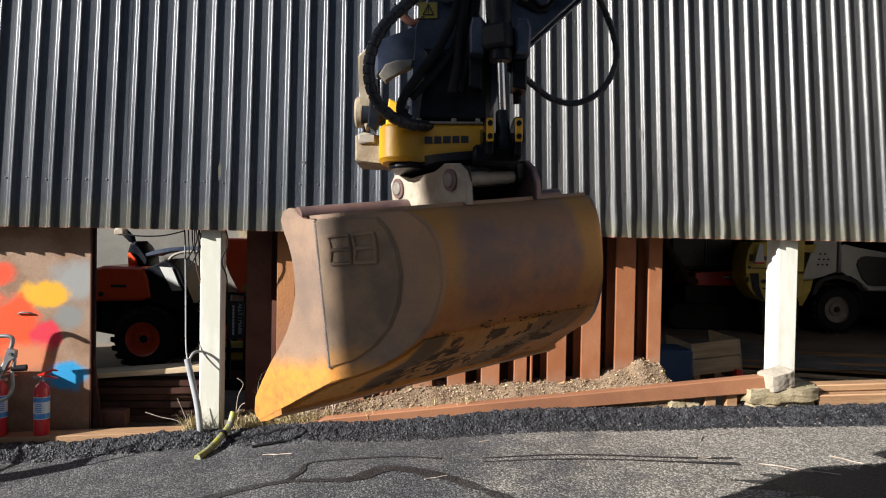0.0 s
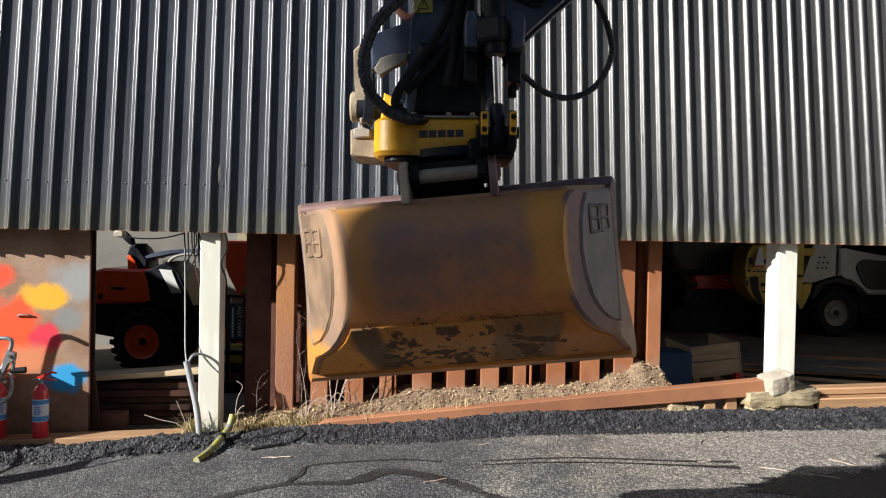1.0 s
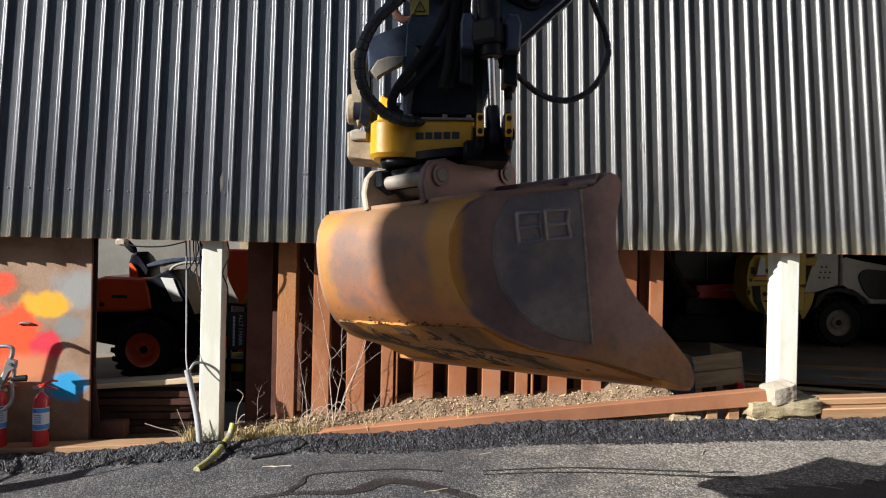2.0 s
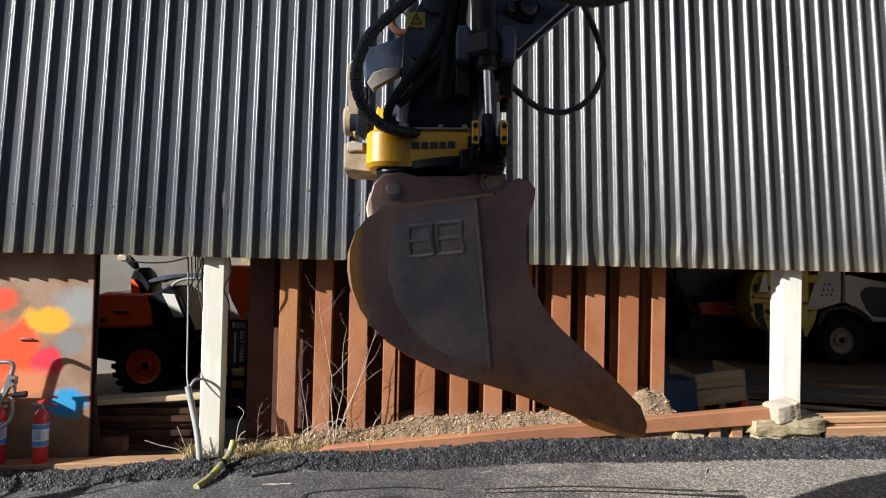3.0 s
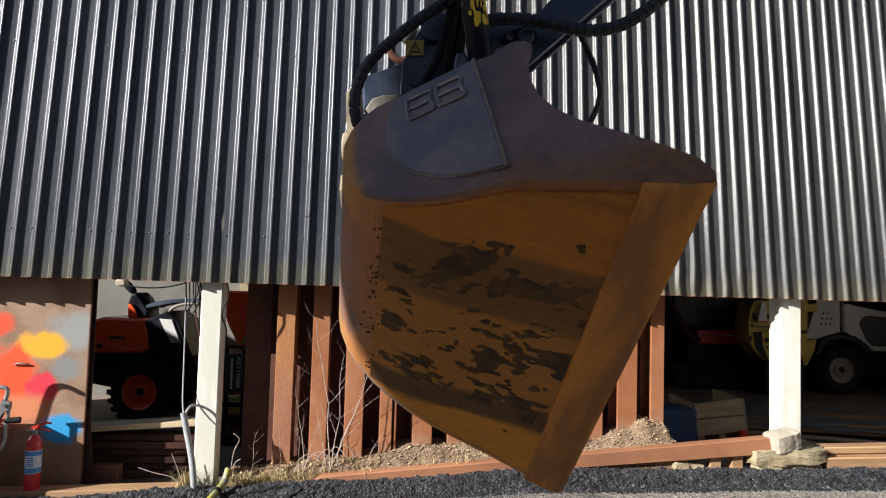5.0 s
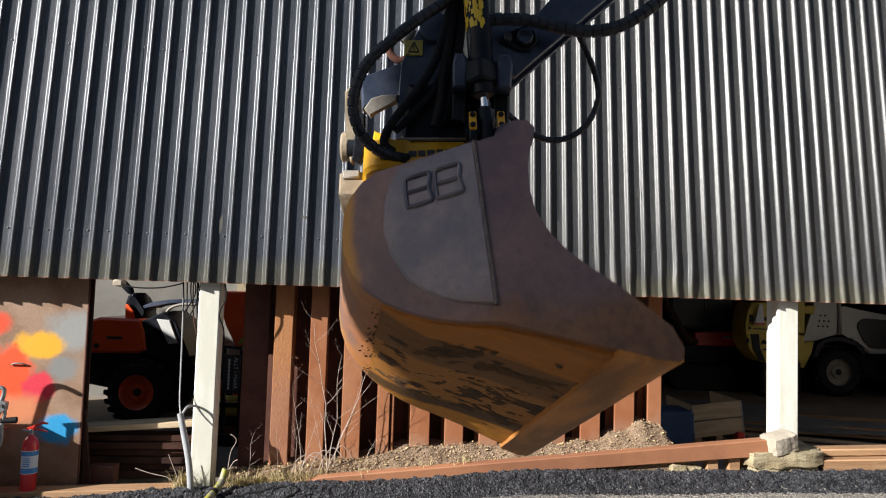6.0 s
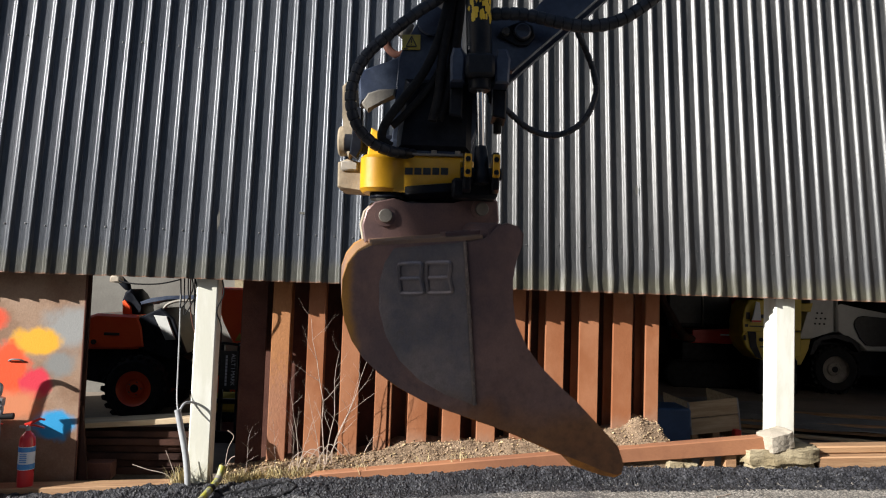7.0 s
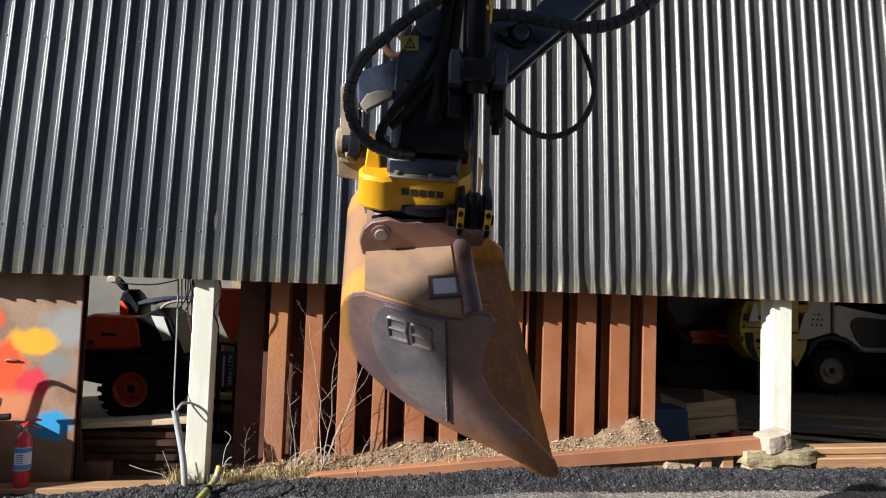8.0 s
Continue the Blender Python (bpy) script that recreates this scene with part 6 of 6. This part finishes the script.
def build_arm():
    arm = thing("digger_arm", "black digger arm end with hydraulic hoses and tilt ram", "digger arm")
    c = HUB

    def flat(pts, y0, y1, bevel, name, material, label=""):
        bm = B()
        prism(bm, [(x - c.x, z - c.z) for x, z in pts], "y", y0 - c.y, y1 - c.y, bevel)
        return part(name, bm, material, arm, label)

    def pin(x, z, y0, y1, r, name, material, bevel=.004):
        bm = B()
        cyl(bm, (x - c.x, y0 - c.y, z - c.z), (x - c.x, y1 - c.y, z - c.z), r, n=24, bevel=bevel)
        return part(name, bm, material, arm)

    # upper bracket
    cheek = ((-.205, 2.25), (.10, 2.25), (.135, 2.36), (.125, 2.56), (.05, 2.62), (.02, 2.74), (-.03, 2.775), (-.10, 2.765), (-.165, 2.64), (-.19, 2.58))
    flat(cheek, 2.66, 2.69, .005, "bracket_cheek", M_BLUEBLK)
    flat(cheek, 2.90, 2.93, .005, "bracket_cheek", M_BLUEBLK)
    flat(((-.19, 2.22), (.10, 2.22), (.10, 2.50), (-.16, 2.50)), 2.64, 2.95, .02, "bracket_core", M_BLACK)
    flat(((-.345, 2.53), (-.25, 2.565), (-.19, 2.595), (-.08, 2.605), (-.06, 2.56), (-.13, 2.47), (-.2, 2.455), (-.27, 2.455), (-.335, 2.40)), 2.68, 2.78, .008,
         "side_arm", M_BLUEBLK, "dark curved side arm with worn top")
    flat(((-.325, 2.40), (-.30, 2.44), (-.26, 2.455), (-.195, 2.46), (-.2, 2.43), (-.25, 2.415), (-.30, 2.37)), 2.655, 2.70, .006, "side_web", M_STICK, "dusty grey web")
    # left pivot links in the sun
    flat(((-.42, 2.50), (-.39, 2.53), (-.365, 2.50), (-.35, 2.38), (-.355, 2.25), (-.385, 2.21), (-.40, 2.26), (-.415, 2.38)), 2.78, 2.86, .008, "pivot_link", M_CREAM, "dusty cream link")
    bm = B()
    cyl(bm, (-.435 - c.x, 2.86 - c.y, 2.29 - c.z), (-.40 - c.x, 2.86 - c.y, 2.29 - c.z), .062, n=20, bevel=.008)
    part("pivot_disc", bm, M_CREAM, arm, "dusty round pivot cap")
    bm = B()
    cyl(bm, (-.40 - c.x, 2.80 - c.y, 2.27 - c.z), (-.20 - c.x, 2.80 - c.y, 2.27 - c.z), .04, n=18)
    part("tilt_shaft", bm, M_BLACK, arm)
    flat(((-.375, 2.22), (-.345, 2.20), (-.325, 2.24), (-.33, 2.40), (-.36, 2.41)), 2.74, 2.80, .006, "link_bar", M_BLACK)
    # pins
    pin(-.065, 2.722, 2.64, 2.95, .045, "upper_pin", M_BLUEBLK)
    pin(-.065, 2.722, 2.63, 2.645, .058, "pin_collar", M_BLUEBLK)
    pin(.285, 2.70, 2.645, 2.98, .030, "link_pin", M_BLUEBLK)
    # nose of the arm, up out of sight
    flat(((-.115, 2.70), (-.09, 2.67), (-.04, 2.67), (-.005, 2.70), (.03, 2.82), (.22, 3.75), (.05, 3.80), (-.11, 2.84)), 2.70, 2.89, .01, "nose", M_STICK, "dusty grey end of the arm")
    # bucket link running up to the side
    flat(((.10, 2.61), (.17, 2.57), (.255, 2.555), (.36, 2.655), (.66, 2.93), (1.75, 3.90), (1.62, 4.02), (.52, 3.03), (.34, 2.80), (.12, 2.765)), 2.69, 2.74, .006, "link", M_BLUEBLK,
         "blue-black steel link")
    flat(((.10, 2.61), (.17, 2.57), (.255, 2.555), (.36, 2.655), (.66, 2.93), (1.75, 3.90), (1.62, 4.02), (.52, 3.03), (.34, 2.80), (.12, 2.765)), 2.85, 2.90, .006, "link", M_BLUEBLK)
    flat(((.19, 2.685), (.205, 2.715), (.285, 2.75), (.325, 2.73), (.335, 2.69), (.31, 2.655), (.27, 2.65)), 2.672, 2.689, .003, "pin_keeper", M_BLACK)
    pin(.222, 2.70, 2.655, 2.675, .016, "keeper_bolt", M_SCREW)
    pin(.285, 2.70, 2.652, 2.675, .034, "keeper_boss", M_BLACK)
    bm = B()
    tube(bm, smooth_path([(x - c.x, 2.76 - c.y, z - c.z) for x, z in ((-.16, 2.64), (-.20, 2.625), (-.235, 2.645), (-.248, 2.68), (-.235, 2.715), (-.215, 2.725))]), [.016] * 30 + [.014] * 8 + [.010] * 3, 10)
    part("lifting_hook", bm, M_PAN, arm, "rusty lifting hook")
    bm = B()
    tube(bm, [(x - c.x, 2.76 - c.y, z - c.z) for x, z in ((-.19, 2.70), (-.165, 2.735), (-.15, 2.755))], [.02, .024, .014], 10)
    part("hook_latch", bm, M_STICK, arm)
    # warning sign: triangle and plain bar
    sign = flat(((-.177, 2.612), (-.107, 2.614), (-.108, 2.672), (-.178, 2.670)), 2.652, 2.6585, 0, "warning_sign", M_SIGNY, "worn yellow warning sign, dulled for shade")
    bm = B()
    tri = [Vector((-.162 - c.x, 2.650 - c.y, 2.624 - c.z)), Vector((-.122 - c.x, 2.650 - c.y, 2.625 - c.z)), Vector((-.142 - c.x, 2.650 - c.y, 2.664 - c.z))]
    for a, b in ((0, 1), (1, 2), (2, 0)):
        tube(bm, (tri[a], tri[b]), .0022, 6)
    tube(bm, (tri[2] * .72 + (tri[0] + tri[1]) * .14, tri[2] * .32 + (tri[0] + tri[1]) * .34), .002, 6)
    tube(bm, (tri[2] * .2 + (tri[0] + tri[1]) * .40, tri[2] * .14 + (tri[0] + tri[1]) * .43), .002, 6)
    part("symbol", bm, M_SIGNK, sign)
    bm = B()
    box(bm, -.17 - c.x, -.155 - c.x, 2.6495 - c.y, 2.651 - c.y, 2.613 - c.z, 2.618 - c.z)
    part("print_bar", bm, M_SIGNK, sign)
    # trunnion blocks of the tilt ram
    for x0, x1 in ((.012, .060), (.172, .222)):
        flat(((x0, 2.44), (x1, 2.44), (x1 + .004, 2.53), (x1 - .01, 2.565), (x0 + .006, 2.565), (x0 - .003, 2.53)), 2.47, 2.66, .008, "trunnion_block", M_BLUEBLK)
        flat(((x0, 2.34), (x1, 2.33), (x1, 2.44), (x0, 2.44)), 2.55, 2.68, .006, "valve_block", M_BLACK)
    # ram: barrel swings about its trunnion, rod slides
    barrel = thing("ram_barrel", "", "")
    barrel.parent = arm
    bm = B()
    lathe(bm, ((.036, -.085), (.041, -.08), (.041, -.045), (.0, -.045)), n=20)
    part("gland", bm, M_BLACK, barrel)
    bm = B()
    box(bm, -.062, .062, -.052, .052, -.045, .04, .012)
    part("head", bm, M_BLACK, barrel)
    bm = B()
    lathe(bm, ((.046, .03), (.046, .62), (.042, .64), (.01, .645)), n=24)
    tb = part("tube", bm, M_BLACK, barrel)
    bm = B()
    tube(bm, ((-.05, .0, .02), (-.05, .01, .62)), .007, 8)
    part("oil_line", bm, M_BLACK, barrel)
    # worn yellow marking round the barrel, torn into flakes
    for k in range(80):
        bm = B()
        a, z = rnd.uniform(-1.1, 1.1), rnd.uniform(.155, .33)
        w, h = rnd.uniform(.12, .34), rnd.uniform(.008, .03)
        pts = [bm.verts.new((math.cos(a + w * u) * .0472, math.sin(a + w * u) * .0472, z + h * q + rnd.uniform(-.004, .004))) for u, q in ((0, 0), (.5, -.2), (1, 0), (1, 1), (.5, 1.2), (0, 1))]
        bm.faces.new((pts[0], pts[1], pts[4], pts[5]))
        bm.faces.new((pts[1], pts[2], pts[3], pts[4]))
        part("marking_flake", bm, M_FLAKE, tb)
    rod = thing("ram_rod", "", "")
    rod.parent = arm
    bm = B()
    cyl(bm, (0, 0, .06), (0, 0, .62), .0145, n=20)
    part("rod", bm, M_CHROME, rod, "bright chromed rod")
    bm = B()
    lathe(bm, ((.020, .10), (.024, .09), (.026, .02), (.036, .0), (.030, -.035), (.01, -.04)), n=18)
    part("rod_eye", bm, M_BLACK, rod)
    # hoses
    def hose(pts, y, r, name="hose", ribbed=True, material=None, ys=None):
        bm = B()
        q = [(x - c.x, (ys[i] if ys else y) - c.y, z - c.z) for i, (x, z) in enumerate(pts)]
        if ribbed:
            ribbed_hose(bm, q, r)
        else:
            tube(bm, smooth_path(q, 10), r, 10)
        part(name, bm, material or M_HOSE, arm)
    hose(((.12, 2.95), (-.02, 2.79), (-.11, 2.712), (-.195, 2.632), (-.29, 2.54), (-.335, 2.45), (-.345, 2.36), (-.318, 2.275), (-.26, 2.22), (-.19, 2.20), (-.12, 2.21)), 2.5, .021,
         ys=(2.58, 2.55, 2.52, 2.5, 2.5, 2.5, 2.5, 2.51, 2.54, 2.58, 2.66))
    hose(((.0, 2.80), (-.04, 2.62), (-.09, 2.50), (-.16, 2.40), (-.22, 2.31), (-.235, 2.25), (-.2, 2.22)), 2.58, .017, ribbed=False, material=M_RUBBER)
    hose(((.03, 2.85), (.0, 2.66), (-.03, 2.52), (-.09, 2.42), (-.16, 2.34), (-.2, 2.30)), 2.60, .014, ribbed=False, material=M_RUBBER)
    hose(((.05, 2.9), (.035, 2.7), (.02, 2.55), (.0, 2.42), (-.03, 2.33)), 2.60, .020, ribbed=False, material=M_RUBBER)
    hose(((.02, 2.9), (-.0, 2.72), (-.02, 2.56), (-.03, 2.42), (-.05, 2.32)), 2.58, .018, ribbed=False, material=M_RUBBER)
    hose(((-.06, 2.56), (-.10, 2.48), (-.135, 2.435)), 2.60, .008, ribbed=False, material=M_STEEL)
    hose(((.13, 2.735), (.20, 2.745), (.30, 2.742), (.42, 2.718), (.52, 2.708), (.62, 2.725), (.71, 2.775), (.82, 2.87), (1.1, 3.15), (1.5, 3.5)), 2.6, .024)
    hose(((.17, 2.44), (.235, 2.415), (.34, 2.348), (.45, 2.333), (.55, 2.388), (.603, 2.50), (.592, 2.60), (.545, 2.70), (.49, 2.78), (.42, 2.85)), 2.76, .0125,
         ys=(2.7, 2.74, 2.78, 2.8, 2.8, 2.8, 2.8, 2.78, 2.74, 2.72))
    hose(((.10, 2.60), (.15, 2.50), (.19, 2.40), (.2, 2.30)), 2.66, .016, ribbed=False, material=M_RUBBER)
    return arm, barrel, rod


# tilt, turn (degrees) and the arm's shift (metres) through the clip
TILT = ((0, -4.9), (.5, -5.0), (1, -4.9), (1.5, -4.7), (1.7, -4.6), (2.8, -5.4), (3.0, -6.4), (3.1, -8.3), (3.5, -17.6), (4, -27.9), (4.5, -38.0), (4.7, -42.6),
        (4.9, -46.6), (5.1, -48.4), (5.3, -45.4), (5.8, -32.4), (6, -27.2), (6.5, -13.3), (7, 0.0), (7.5, 14.1), (8, 31.8))
TURN = ((0, 124.1), (.5, 104.9), (1, 87.0), (1.5, 65.2), (1.7, 57.4), (2.0, 45.0), (2.3, 31.5), (2.6, 17.5), (2.8, 10.3), (3, 8.6), (3.5, 8.4), (4, 7.6), (4.5, 6.2), (4.7, 6.3),
        (5.8, 7.4), (6, 7.7), (6.5, 8.6), (7, 8.4), (7.5, 7.7), (8, 6.3))
SHIFT = ((0, .071, -.097), (.5, .062, -.079), (1, .052, -.064), (1.5, .042, -.050), (2.2, .026, -.033), (2.8, .011, -.020), (3, .007, -.016), (3.5, .007, -.011), (4, .006, -.006),
         (4.5, .002, -.012), (5.2, .001, -.012), (6, .002, -.008), (6.5, .001, -.005), (7, .0, .0), (7.5, -.002, -.001), (8, .001, -.001))


def glide(rows, t, k=1):
    i = max(0, min(len(rows) - 2, sum(1 for r in rows if r[0] <= t) - 1))

    def slope(j):
        a, b = rows[max(j - 1, 0)], rows[min(j + 1, len(rows) - 1)]
        return (b[k] - a[k]) / (b[0] - a[0])
    h = rows[i + 1][0] - rows[i][0]
    u = (t - rows[i][0]) / h
    return ((2 * u ** 3 - 3 * u * u + 1) * rows[i][k] + (u ** 3 - 2 * u * u + u) * h * slope(i)
            + (3 * u * u - 2 * u ** 3) * rows[i + 1][k] + (u ** 3 - u * u) * h * slope(i + 1))


build_ground()
build_shed()
build_left_bay()
build_machines()
build_yard()
bucket = build_bucket()
hitch = build_hitch()
rotator = build_tiltrotator()
arm, barrel, rod = build_arm()
build_front_edge()
build_plants()
build_cladding()
build_piles()
build_soil()
build_grit()


def motions():
    rows = {ob: [] for ob in (bucket, hitch, rotator, arm, barrel, rod)}
    for i in range(81):
        t = i / 10
        base = Matrix.Translation(HUB + Vector((glide(SHIFT, t, 1), 0, glide(SHIFT, t, 2))))
        swing = Matrix.Rotation(radians(glide(TILT, t)), 4, TILT_AXIS)
        spin = base @ swing @ OFFSET @ Matrix.Rotation(radians(glide(TURN, t)), 4, TURN_AXIS) @ BUCKET_AXES
        eye = swing @ CLEVIS
        ram = (TRUNNION - eye).to_track_quat("Z", "Y").to_matrix().to_4x4()
        for ob, m in ((bucket, spin), (hitch, spin), (rotator, base @ swing), (arm, base), (barrel, Matrix.Translation(TRUNNION) @ ram), (rod, Matrix.Translation(eye) @ ram)):
            rows[ob].append((t, m))
    walk(bucket, rows[bucket])
    walk(hitch, rows[hitch])
    walk(rotator, rows[rotator])
    walk(arm, rows[arm])
    walk(barrel, rows[barrel])
    walk(rod, rows[rod])


motions()
